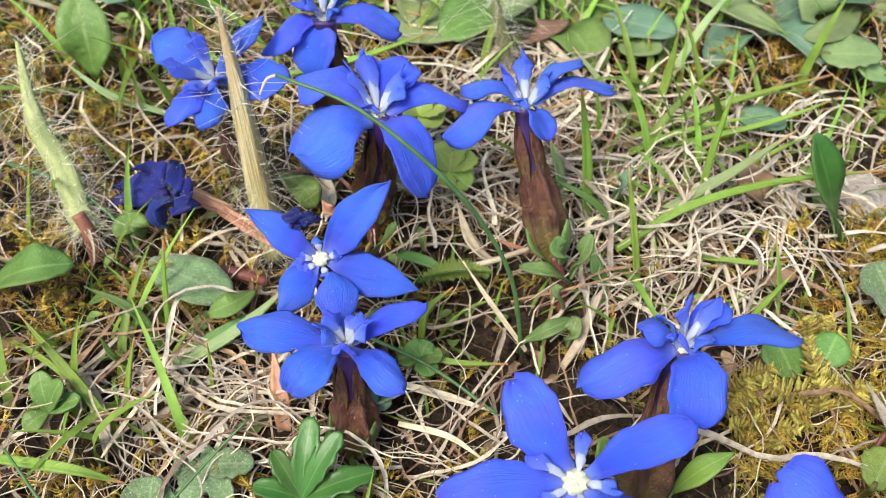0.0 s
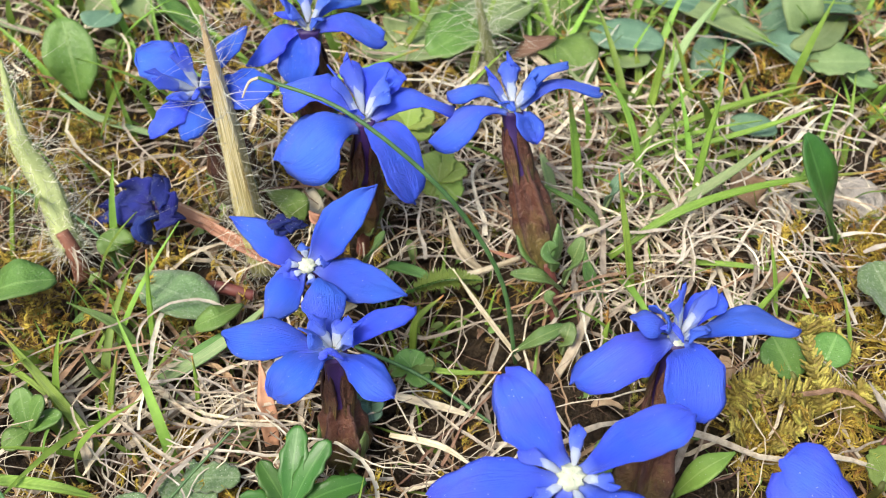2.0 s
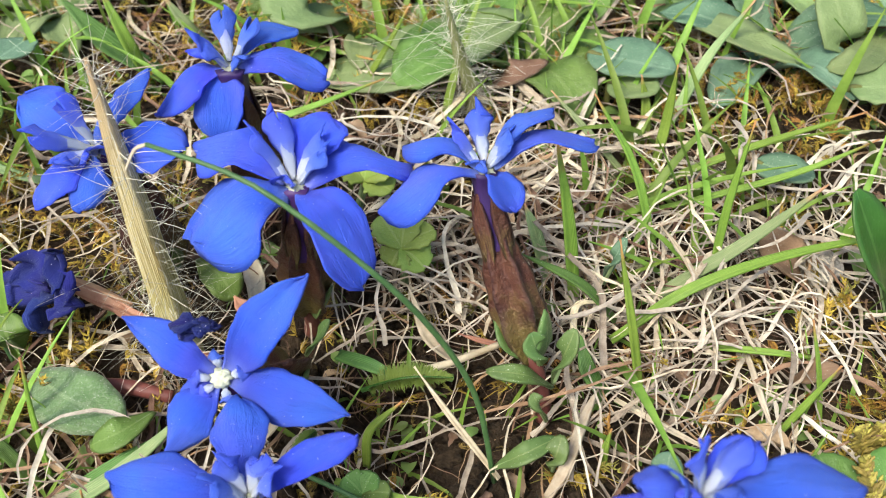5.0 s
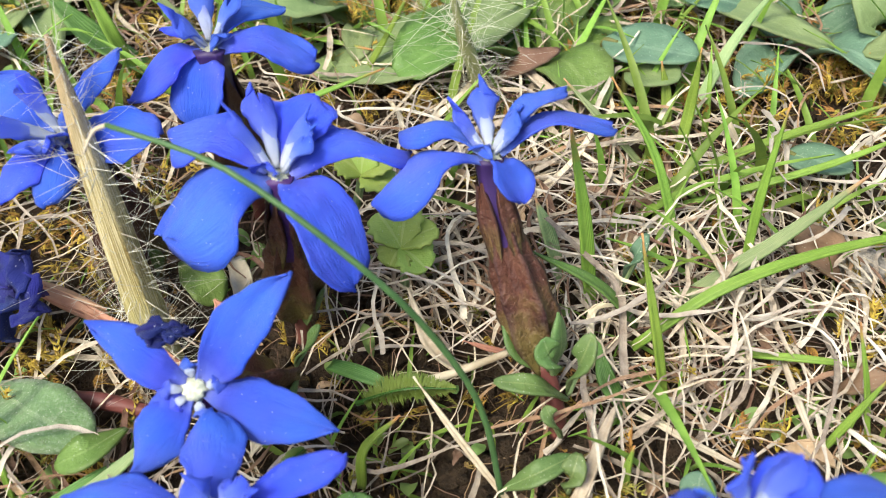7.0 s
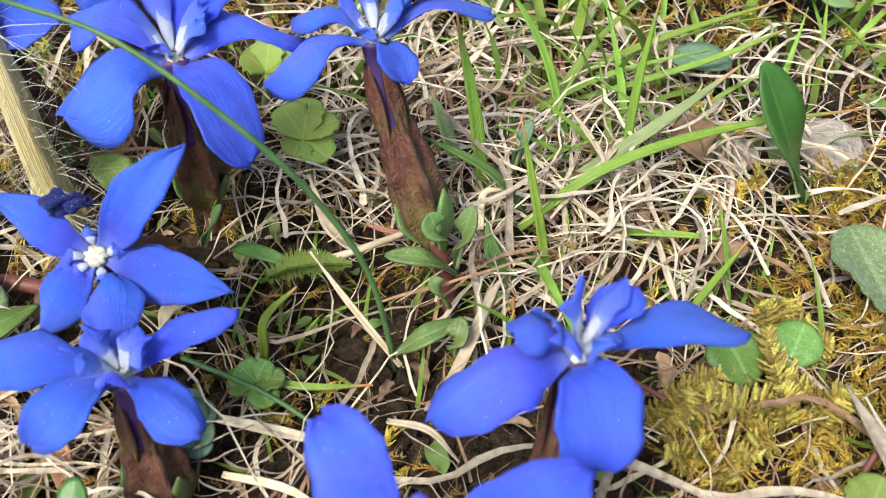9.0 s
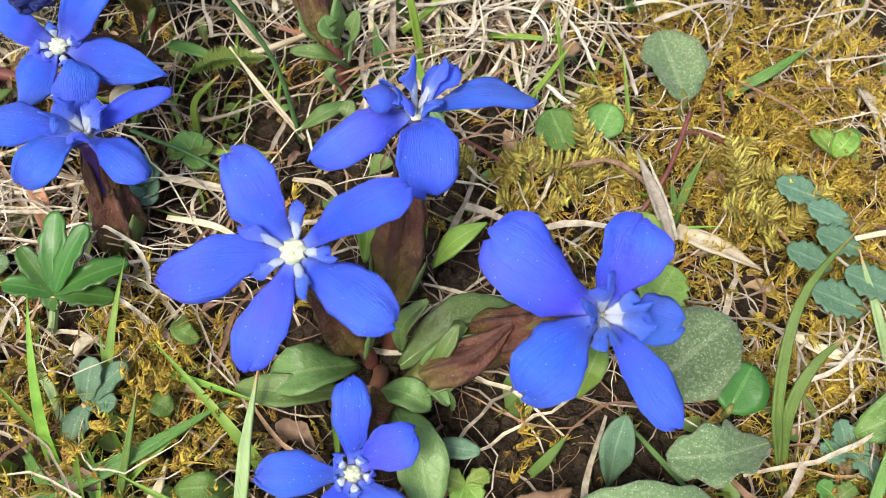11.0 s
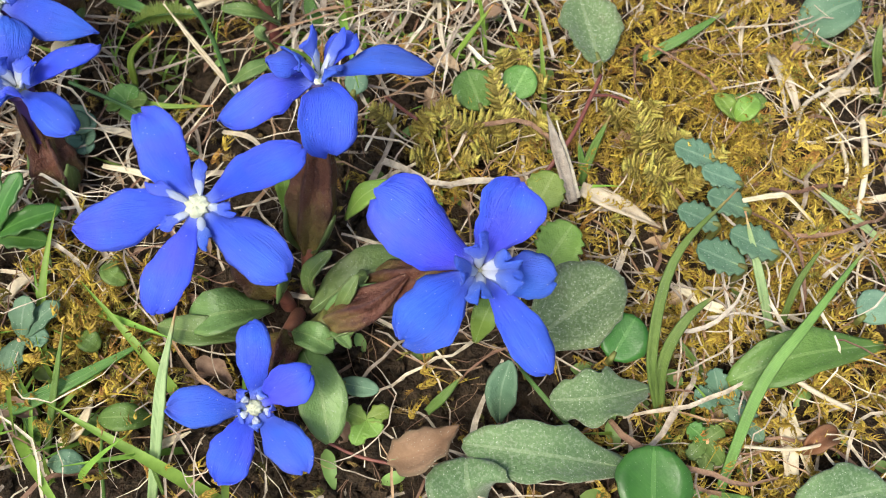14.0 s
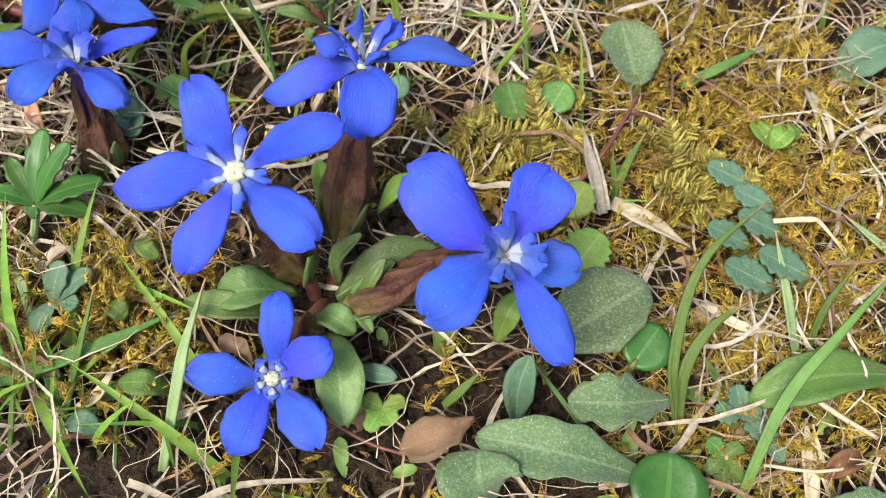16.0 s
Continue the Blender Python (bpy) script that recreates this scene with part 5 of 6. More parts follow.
grass([(-4.33, -3.50, 0.20), (-3.29, -3.06, 0.50), (-2.30, -2.37, 0.50)], 0.20, M_GRASS_DEEP, "smooth green grass blade growing through the moss")
grass([(-3.42, -3.70, 0.00), (-3.26, -3.08, 0.60), (-3.12, -2.46, 1.10)], 0.09, M_GRASS_MID, "smooth green grass blade growing through the moss")
grass([(-3.55, -3.56, 0.00), (-3.64, -3.26, 0.30), (-3.76, -2.99, 0.40)], 0.17, M_GRASS_DEEP, "smooth green grass blade growing through the moss")
grass([(0.99, -2.97, 0.20), (1.17, -2.82, 0.40), (1.37, -2.59, 0.50)], 0.12, M_GRASS_MID, "smooth green grass blade growing through the moss")
grass([(2.74, -3.11, 0.20), (2.31, -2.67, 0.30), (1.93, -2.23, 0.30)], 0.06, M_GRASS_DEEP, "smooth green grass blade growing through the moss")
grass([(2.86, 0.31, 0.00), (2.96, 0.62, 0.40), (3.12, 0.92, 0.80)], 0.12, M_GRASS_MID, "smooth green grass blade growing through the moss")
grass([(2.89, 0.31, 0.00), (2.82, 0.54, 0.30), (2.75, 0.68, 0.50)], 0.09, M_GRASS_MID, "smooth green grass blade growing through the moss")
grass([(3.72, 2.27, 0.20), (4.21, 2.43, 0.50), (4.81, 2.81, 0.70)], 0.16, M_GRASS_MID, "smooth green grass blade growing through the moss")
grass([(1.00, 0.53, 0.10), (0.96, 0.79, 0.40), (0.91, 1.06, 0.60)], 0.14, M_GRASS_MID, "smooth green grass blade growing through the moss")
grass([(-4.61, -1.97, 0.20), (-4.30, -2.30, 0.30), (-3.98, -2.95, 0.20)], 0.12, M_GRASS_PALE, "smooth green grass blade growing through the moss")
grass([(-4.45, -2.98, 0.20), (-4.14, -3.32, 0.30), (-4.00, -3.42, 0.20)], 0.12, M_GRASS_MID, "smooth green grass blade growing through the moss")
grass([(-3.91, -4.16, 0.00), (-3.85, -3.84, 0.40), (-3.85, -3.46, 0.70)], 0.07, M_GRASS_MID, "smooth green grass blade growing through the moss")
grass([(-2.66, -4.17, 0.00), (-2.64, -3.85, 0.40), (-2.60, -3.52, 0.70)], 0.05, M_GRASS_MID, "smooth green grass blade growing through the moss")
grass([(-1.99, -4.08, 0.00), (-2.06, -3.87, 0.30), (-2.18, -3.59, 0.50)], 0.05, M_GRASS_MID, "smooth green grass blade growing through the moss")
grass([(3.90, -3.36, 0.00), (3.82, -3.11, 0.10), (3.70, -2.95, 0.30)], 0.23, M_GRASS_DEEP, "smooth green grass blade growing through the moss")
grass([(4.35, -2.27, 0.10), (4.12, -2.08, 0.30), (3.96, -1.90, 0.40)], 0.09, M_GRASS_MID, "smooth green grass blade growing through the moss")
grass([(4.79, -2.50, 0.10), (4.88, -2.26, 0.30), (4.95, -2.10, 0.40)], 0.09, M_GRASS_MID, "smooth green grass blade growing through the moss")
grass([(4.02, -3.72, 0.10), (4.52, -3.76, 0.20), (5.13, -3.77, 0.20)], 0.13, M_GRASS_MID, "smooth green grass blade growing through the moss")
grass([(5.87, 2.70, 0.30), (6.31, 2.56, 0.40), (6.81, 2.52, 0.30)], 0.12, M_GRASS_MID, "smooth green grass blade growing through the moss")


grass([(-8.10, -1.18, 0.60), (-7.09, -1.27, 0.75), (-6.51, -1.25, 0.45)], 0.14, M_GRASS, "green grass blade lying low over the moss")
strand([(-6.20, -2.04, 0.50), (-5.56, -1.21, 0.90), (-5.06, -0.62, 1.20)], 0.019, M_STALK_DARK, "thin dark green stalk leaning over grey leaves", "leaning_stalk", "grass stalk", taper=0.7)
strand([(-6.76, -2.08, 0.50), (-7.25, -1.69, 0.80), (-7.85, -1.17, 0.90)], 0.022, M_STALK_DARK, "thin green stalk lying over the dead grass", "leaning_stalk", "grass stalk", taper=0.7)


# ---- dry blades, twigs and stalks ----
grass([(-2.47, 2.71, 0.10), (-2.81, 2.84, 0.40), (-3.06, 3.26, 0.80)], 0.16, M_STRAW_ONE, "bleached dry grass blade lying on the litter", name="straw", category="dead grass", group="dry blades", fold=0.5, wave=0.06)
grass([(-1.91, 1.31, 0.10), (-2.41, 1.72, 0.50), (-2.86, 2.12, 0.90)], 0.07, M_STRAW_ONE, "bleached dry grass blade lying on the litter", name="straw", category="dead grass", group="dry blades", fold=0.5, wave=0.06)
grass([(-1.41, 1.11, 0.10), (-1.23, 1.36, 0.40), (-1.01, 2.02, 0.40), (-0.88, 2.35, 0.30)], 0.12, M_STRAW_ONE, "bleached dry grass blade lying on the litter", name="straw", category="dead grass", group="dry blades", fold=0.5, wave=0.06)
grass([(-1.15, 2.98, 0.30), (-1.13, 3.33, 0.50), (-0.81, 3.42, 0.50)], 0.08, M_STRAW_ONE, "bleached dry grass blade lying on the litter", name="straw", category="dead grass", group="dry blades", fold=0.5, wave=0.06)
grass([(0.43, 3.46, 0.40), (0.05, 3.83, 0.90), (-0.26, 4.06, 1.20)], 0.07, M_STRAW_ONE, "bleached dry grass blade lying on the litter", name="straw", category="dead grass", group="dry blades", fold=0.5, wave=0.06)
grass([(-5.24, 4.04, 0.20), (-5.02, 3.59, 0.20), (-5.01, 3.22, 0.10)], 0.25, M_STRAW_ONE, "bleached dry grass blade lying on the litter", name="straw", category="dead grass", group="dry blades", fold=0.5, wave=0.06)
grass([(-4.16, 1.81, 0.40), (-4.32, 1.66, 0.40), (-4.41, 1.49, 0.30)], 0.18, M_STRAW_ONE, "bleached dry grass blade lying on the litter", name="straw", category="dead grass", group="dry blades", fold=0.5, wave=0.06)
grass([(-0.68, 2.30, 0.20), (-0.11, 1.90, 0.30), (0.47, 1.67, 0.20)], 0.07, M_STRAW_ONE, "bleached dry grass blade lying on the litter", name="straw", category="dead grass", group="dry blades", fold=0.5, wave=0.06)
grass([(0.79, 2.95, 0.30), (0.85, 2.29, 0.40), (0.95, 2.00, 0.30)], 0.07, M_STRAW_ONE, "bleached dry grass blade lying on the litter", name="straw", category="dead grass", group="dry blades", fold=0.5, wave=0.06)
grass([(-3.45, -0.00, 0.20), (-2.81, -0.15, 0.30), (-2.32, -0.38, 0.20)], 0.08, M_STRAW_ONE, "bleached dry grass blade lying on the litter", name="straw", category="dead grass", group="dry blades", fold=0.5, wave=0.06)
grass([(-3.59, 0.52, 0.30), (-2.87, 0.39, 0.30), (-2.30, 0.31, 0.20)], 0.11, M_STRAW_ONE, "bleached dry grass blade lying on the litter", name="straw", category="dead grass", group="dry blades", fold=0.5, wave=0.06)
grass([(-7.60, 0.20, 0.20), (-7.10, -0.45, 0.30), (-6.93, -0.91, 0.20)], 0.18, M_STRAW_ONE, "bleached dry grass blade lying on the litter", name="straw", category="dead grass", group="dry blades", fold=0.5, wave=0.06)
grass([(-6.57, -0.42, 0.20), (-6.12, 0.03, 0.30), (-5.70, 0.57, 0.30)], 0.13, M_STRAW_ONE, "bleached dry grass blade lying on the litter", name="straw", category="dead grass", group="dry blades", fold=0.5, wave=0.06)
grass([(0.76, 6.00, 0.20), (0.55, 6.07, 0.60), (0.35, 6.39, 0.90)], 0.11, M_STRAW_ONE, "bleached dry grass blade lying on the litter", name="straw", category="dead grass", group="dry blades", fold=0.5, wave=0.06)
grass([(-2.04, 7.38, 0.50), (-1.55, 6.73, 0.50), (-1.15, 6.42, 0.30)], 0.15, M_STRAW_ONE, "bleached dry grass blade lying on the litter", name="straw", category="dead grass", group="dry blades", fold=0.5, wave=0.06)
grass([(4.72, -0.25, 0.90), (5.17, -0.10, 0.80), (5.40, -0.07, 0.70), (5.93, -0.31, 0.30)], 0.07, M_STRAW_ONE, "pale dry grass blade curled over the moss", name="straw", category="dead grass", group="dry blades", fold=0.5, wave=0.06)
grass([(5.34, -3.58, 0.10), (5.24, -3.08, 0.30), (5.24, -2.53, 0.30)], 0.20, M_STRAW_ONE, "pale dry grass blade curled over the moss", name="straw", category="dead grass", group="dry blades", fold=0.5, wave=0.06)
grass([(5.62, -3.50, 0.10), (5.38, -3.07, 0.30), (5.32, -2.59, 0.30)], 0.12, M_STRAW_ONE, "pale dry grass blade curled over the moss", name="straw", category="dead grass", group="dry blades", fold=0.5, wave=0.06)
grass([(2.81, 0.07, 0.30), (3.33, -0.15, 0.30), (3.90, -0.31, 0.10)], 0.25, M_STRAW_ONE, "pale dry grass blade curled over the moss", name="straw", category="dead grass", group="dry blades", fold=0.5, wave=0.06)
grass([(4.04, -1.15, 0.20), (4.45, -1.50, 0.40), (5.19, -1.47, 0.20)], 0.14, M_STRAW_ONE, "pale dry grass blade curled over the moss", name="straw", category="dead grass", group="dry blades", fold=0.5, wave=0.06)
grass([(-2.12, -3.60, 0.20), (-1.92, -3.51, 0.30), (-1.72, -3.40, 0.30)], 0.10, M_STRAW_ONE, "pale dry grass blade curled over the moss", name="straw", category="dead grass", group="dry blades", fold=0.5, wave=0.06)
grass([(-3.25, -3.60, 0.10), (-2.99, -3.43, 0.30), (-2.91, -2.99, 0.30)], 0.14, M_STRAW_ONE, "pale dry grass blade curled over the moss", name="straw", category="dead grass", group="dry blades", fold=0.5, wave=0.06)
grass([(-1.97, 0.63, 0.20), (-1.55, 0.45, 0.40), (-1.26, 0.24, 0.20)], 0.07, M_STRAW_ONE, "pale dry grass blade curled over the moss", name="straw", category="dead grass", group="dry blades", fold=0.5, wave=0.06)
grass([(-1.67, -0.80, 0.10), (-1.45, -0.76, 0.20), (-1.33, -0.62, 0.10)], 0.06, M_STRAW_ONE, "pale dry grass blade curled over the moss", name="straw", category="dead grass", group="dry blades", fold=0.5, wave=0.06)
grass([(5.50, 2.38, 0.30), (5.64, 1.78, 0.50), (5.92, 1.07, 0.20)], 0.14, M_STRAW_ONE, "pale dry grass blade curled over the moss", name="straw", category="dead grass", group="dry blades", fold=0.5, wave=0.06)
grass([(6.93, 1.84, 0.40), (6.27, 1.70, 0.40), (5.80, 1.06, 0.20)], 0.13, M_STRAW_ONE, "pale dry grass blade curled over the moss", name="straw", category="dead grass", group="dry blades", fold=0.5, wave=0.06)
grass([(5.25, 3.15, 0.30), (5.08, 2.66, 0.40), (5.12, 2.27, 0.20)], 0.07, M_STRAW_ONE, "pale dry grass blade curled over the moss", name="straw", category="dead grass", group="dry blades", fold=0.5, wave=0.06)
grass([(-4.27, -1.98, 0.20), (-4.08, -1.72, 0.30), (-3.83, -1.59, 0.20)], 0.14, M_STRAW_ONE, "pale dry grass blade curled over the moss", name="straw", category="dead grass", group="dry blades", fold=0.5, wave=0.06)
grass([(-4.88, -0.20, 0.10), (-4.96, 0.11, 0.50), (-5.10, 0.55, 0.80)], 0.22, M_PINK, "pinkish dry blade with a split edge", name="straw", category="dead grass", group="dry blades", fold=0.5, wave=0.06)
grass([(-4.58, 2.48, 1.20), (-4.70, 2.46, 1.30), (-4.79, 2.53, 1.40)], 0.19, M_PINK, "pinkish dry blade behind a flower", name="straw", category="dead grass", group="dry blades", fold=0.5, wave=0.06)
grass([(-1.90, 2.84, 0.30), (-2.18, 2.83, 0.40), (-2.47, 2.85, 0.50)], 0.07, M_PINK, "orange-brown dry blade tip in the litter", name="straw", category="dead grass", group="dry blades", fold=0.5, wave=0.06)
strand([(-6.60, 1.97, 0.30), (-6.05, 1.93, 0.40), (-5.57, 1.90, 0.30)], 0.100, M_RED_STEM, "thick red-brown stem lying in the moss", "red_stem", "stem", taper=0.80)
strand([(-8.21, 2.25, 0.00), (-8.22, 2.33, 0.40), (-8.37, 2.48, 0.70)], 0.120, M_RED_STEM, "red foot of the hairy stalk", "red_stem", "stem", taper=0.80)
strand([(2.30, 0.13, 0.50), (2.65, 0.66, 0.75), (3.02, 1.59, 0.70)], 0.032, M_RED_STEM, "thin reddish runner on the moss", "runner", "stem", taper=0.90)
strand([(2.87, 1.26, 0.72), (3.34, 1.33, 0.55), (3.94, 1.05, 0.30)], 0.023, M_RED_STEM, "thin reddish runner creeping over moss", "runner", "stem", taper=0.80)
grass([(2.67, -0.23, 0.50), (2.46, 0.27, 0.75), (2.31, 1.00, 0.65)], 0.17, M_TWIG, "splintered grey dry twig lying on moss", name="twig", category="twig", group="dry blades", fold=0.5, wave=0.06)
grass([(2.74, -0.16, 0.50), (2.58, 0.22, 0.70), (2.43, 0.83, 0.72)], 0.09, M_TWIG, "splintered grey dry twig lying on moss", name="twig", category="twig", group="dry blades", fold=0.5, wave=0.06)
strand([(-0.34, -3.32, 0.20), (0.17, -3.53, 0.20), (0.61, -3.61, 0.20)], 0.023, M_RED_STEM, "brown leaf stalk on the litter", "twig", "twig", taper=0.90)
strand([(0.15, 1.29, 0.30), (0.39, 0.94, 0.60), (0.62, 0.72, 0.70)], 0.026, M_RED_STEM, "small brown bud stalk by the moss", "twig", "twig", taper=0.90)
strand([(-3.04, 2.39, 0.30), (-2.54, 2.51, 0.40), (-1.98, 2.81, 0.40)], 0.047, M_STRAW_ONE, "pale straw stalk lying in the hollow", "dry_stalk", "dry stalk", taper=0.80)

strand([(5.45, 2.40, 0.35), (5.53, 1.79, 0.50), (5.65, 1.37, 0.30)], 0.030, M_TWIG, "weathered pale stalk lying on golden moss", "dry_stalk", "dry stalk", taper=0.8)
strand([(6.90, 2.77, 0.40), (6.35, 1.88, 0.60), (5.81, 1.45, 0.50), (5.75, 0.99, 0.30)], 0.034, M_TWIG, "bent weathered stalk lying on golden moss", "dry_stalk", "dry stalk", taper=0.8)
strand([(6.68, 1.43, 0.35), (6.54, 0.55, 0.50), (6.40, -0.22, 0.30)], 0.045, M_STRAW_ONE, "thick pale dead stalk on the moss", "dry_stalk", "dry stalk", taper=0.8)
strand([(6.36, 1.12, 0.30), (6.32, 0.57, 0.45), (6.29, 0.26, 0.30)], 0.030, M_STRAW_ONE, "thick pale dead stalk on the moss", "dry_stalk", "dry stalk", taper=0.8)
strand([(4.69, -3.19, 0.40), (5.24, -3.21, 0.50), (5.78, -3.05, 0.50), (6.04, -2.80, 0.30)], 0.022, M_STRAW_ONE, "thin pale dead stalk over the litter", "dry_stalk", "dry stalk", taper=0.8)
strand([(5.27, -2.28, 0.40), (5.58, -2.53, 0.50), (6.01, -2.68, 0.40)], 0.035, M_STRAW_ONE, "pale dead stalk under a long leaf", "dry_stalk", "dry stalk", taper=0.8)
grass([(7.08, 1.87, 0.10), (6.80, 2.17, 0.70), (6.75, 2.58, 1.10)], 0.17, M_GRASS_MID, "upright green grass blade among dead stalks")


# ---- broad leaves ----
leaf([(2.52, 3.56, 0.15), (2.08, 3.65, 1.16), (1.66, 3.95, 1.96)], 0.66, M_LEAF_RICH, "broad green leaf standing upright in the litter", "oval", fold=0.25)
leaf([(-9.48, 5.87, 0.15), (-9.48, 6.03, 0.86), (-9.67, 6.49, 1.36)], 0.82, M_LEAF, "broad green leaf standing upright in the litter", "oval", fold=0.25)
leaf([(3.04, 1.92, 0.40), (2.82, 2.32, 0.62), (2.74, 2.92, 0.60)], 0.80, M_LEAF_GREY, "dusty grey-green leaf lying on the moss", "round", wave=0.09, fold=0.35, teeth=7, depth=0.07, rows=30)
leaf([(2.20, -2.12, 0.35), (2.61, -1.80, 0.76), (3.21, -1.29, 0.66)], 0.94, M_LEAF_GREY, "dusty grey-green leaf lying on the moss", "round", wave=0.09, fold=0.35)
leaf([(3.63, -2.54, 0.30), (2.98, -2.78, 0.61), (2.40, -2.83, 0.56)], 0.65, M_LEAF_GREY, "dusty grey-green leaf lying on the moss", "oval", teeth=4, depth=0.25, rows=26, wave=0.09, fold=0.35)
leaf([(3.43, -3.52, 0.35), (2.34, -3.50, 0.76), (1.41, -3.40, 0.61)], 0.66, M_LEAF_GREY, "long dusty grey-green leaf with a pale midrib", "oval", wave=0.09, fold=0.35, teeth=4, depth=0.13, rows=26)
leaf([(1.68, -4.07, 0.15), (1.49, -3.89, 0.66), (1.45, -3.57, 0.66)], 0.85, M_LEAF_GREY, "dusty grey-green leaf lying on the moss", "oval", wave=0.09, fold=0.35)
leaf([(6.47, -1.86, 0.45), (5.29, -2.16, 0.76), (4.52, -2.45, 0.46)], 0.55, M_LEAF, "long green leaf arching over dry straw", "oval", wave=0.09, fold=0.35)
leaf([(5.17, -3.87, 0.25), (5.46, -3.72, 0.66), (6.19, -3.61, 0.56)], 0.66, M_LEAF_GREY, "dusty grey-green leaf lying on the moss", "round", wave=0.09, fold=0.35)
leaf([(-9.36, 1.36, 0.35), (-8.46, 1.22, 1.06), (-7.97, 1.44, 0.96)], 0.65, M_LEAF, "large green leaf held above the moss", "oval", fold=0.3)
leaf([(-7.31, 2.13, 0.25), (-6.51, 1.58, 0.66), (-5.89, 1.41, 0.56)], 0.71, M_LEAF_GREY, "oval grey-green leaf beside the grass", "oval")
leaf([(-5.61, 1.56, 0.55), (-5.78, 1.20, 0.76), (-6.09, 1.07, 0.66)], 0.36, M_LEAF, "small fresh green leaf in the litter", "oval")
leaf([(-7.63, 2.50, 0.15), (-7.60, 2.41, 0.56), (-7.69, 2.63, 0.66)], 0.49, M_LEAF, "dark green leaf under the withered flower", "oval")
leaf([(3.13, -2.26, 0.25), (3.21, -2.13, 0.66), (3.39, -1.81, 0.66)], 0.59, M_LEAF_RICH, "small round green leaf close to the ground", "round", fold=0.08)
leaf([(3.52, -3.98, 0.35), (3.48, -3.76, 0.76), (3.53, -3.48, 0.76)], 0.83, M_LEAF_RICH, "small round green leaf close to the ground", "round", fold=0.08)
leaf([(-2.13, -3.29, 0.35), (-2.37, -3.35, 0.66), (-2.71, -3.36, 0.56)], 0.31, M_LEAF, "small round green leaf close to the ground", "oval")
leaf([(1.44, 1.05, 0.25), (1.32, 1.14, 0.66), (1.24, 1.49, 0.66)], 0.58, M_LEAF, "small round green leaf close to the ground", "round", fold=0.08)
leaf([(1.87, 1.30, 0.25), (1.93, 1.32, 0.66), (2.01, 1.58, 0.66)], 0.47, M_LEAF, "small round green leaf close to the ground", "round", fold=0.08)
leaf([(-0.27, 1.20, 0.25), (-0.20, 1.23, 0.56), (-0.20, 1.48, 0.56)], 0.31, M_LEAF_BLUE, "small round green leaf close to the ground", "round", fold=0.08)
leaf([(2.24, -0.27, 0.25), (2.28, -0.26, 0.66), (2.36, -0.03, 0.66)], 0.52, M_LEAF_LIME, "small round green leaf close to the ground", "round", fold=0.08, teeth=5, depth=0.12, rows=26)
leaf([(2.34, -1.11, 0.25), (2.45, -1.00, 0.66), (2.63, -0.65, 0.66)], 0.62, M_LEAF_LIME, "lime green toothed leaf behind a flower", "round", teeth=6, depth=0.18, rows=30)
leaf([(1.85, -3.02, 0.15), (1.81, -2.81, 0.76), (1.88, -2.53, 1.06)], 0.34, M_LEAF_BLUE, "young hairy leaf standing on its foot", "oval", fold=0.6)
leaf([(1.52, -2.09, 0.25), (1.59, -1.93, 0.76), (1.73, -1.63, 0.76)], 0.31, M_LEAF_LIME, "light green leaf beneath a flower", "oval")
leaf([(-0.05, -2.75, 0.15), (0.20, -2.87, 0.56), (0.41, -2.86, 0.56)], 0.23, M_LEAF_BLUE, "small round green leaf close to the ground", "round", fold=0.08)
leaf([(4.87, 1.20, 0.45), (4.73, 1.28, 0.62), (4.60, 1.48, 0.60)], 0.26, M_LEAF_LIME, "small bright seed leaf over the moss", "oval", fold=0.3)
leaf([(4.88, 1.19, 0.45), (4.97, 1.26, 0.62), (5.14, 1.47, 0.60)], 0.30, M_LEAF_LIME, "small bright seed leaf over the moss", "oval", fold=0.3)
leaf([(5.90, 2.74, 0.25), (6.25, 2.92, 0.66), (6.64, 3.06, 0.80)], 0.74, M_LEAF_BLUE, "broad blue-green leaf in the grass", "oval")
leaf([(-3.01, -1.26, 0.25), (-2.94, -1.60, 0.56), (-2.75, -1.70, 0.46)], 0.23, M_LEAF, "small round green leaf close to the ground", "oval")
leaf([(-3.27, -2.31, 0.25), (-3.03, -2.46, 0.56), (-2.91, -2.53, 0.46)], 0.25, M_LEAF, "small round green leaf close to the ground", "oval")
leaf([(6.27, -1.51, 0.25), (6.26, -1.46, 0.56), (6.51, -1.30, 0.56)], 0.43, M_LEAF_BLUE, "small round green leaf close to the ground", "round", fold=0.08)
leaf([(-3.28, -3.85, 0.25), (-3.00, -3.86, 0.56), (-2.80, -3.90, 0.46)], 0.26, M_LEAF_BLUE, "small round green leaf close to the ground", "oval")
leaf([(-0.17, -0.73, 0.65), (0.07, -0.65, 1.16), (0.41, -0.46, 1.26)], 0.28, M_LEAF_LIME, "light green leaf with a rusty tip", "pointed")
leaf([(-0.98, -0.56, 0.35), (-0.94, -0.44, 0.76), (-0.99, -0.27, 0.96)], 0.23, M_LEAF_LIME, "small round green leaf close to the ground", "oval")
leaf([(0.58, -3.59, 0.30), (0.94, -3.55, 0.71), (1.35, -3.23, 0.71)], 0.46, M_LEAF_DRY, "curled dry brown leaf on a thin stalk", "pointed", fold=0.75, teeth=5, depth=0.16, rows=26, wave=0.12, crease=0.1)
leaf([(-0.48, -1.88, 0.45), (0.12, -1.55, 0.86), (0.79, -1.28, 0.76)], 0.55, M_LEAF_OLIVE, "olive gentian leaf spreading from the foot of the flowers", "oval", wave=0.08, fold=0.4)
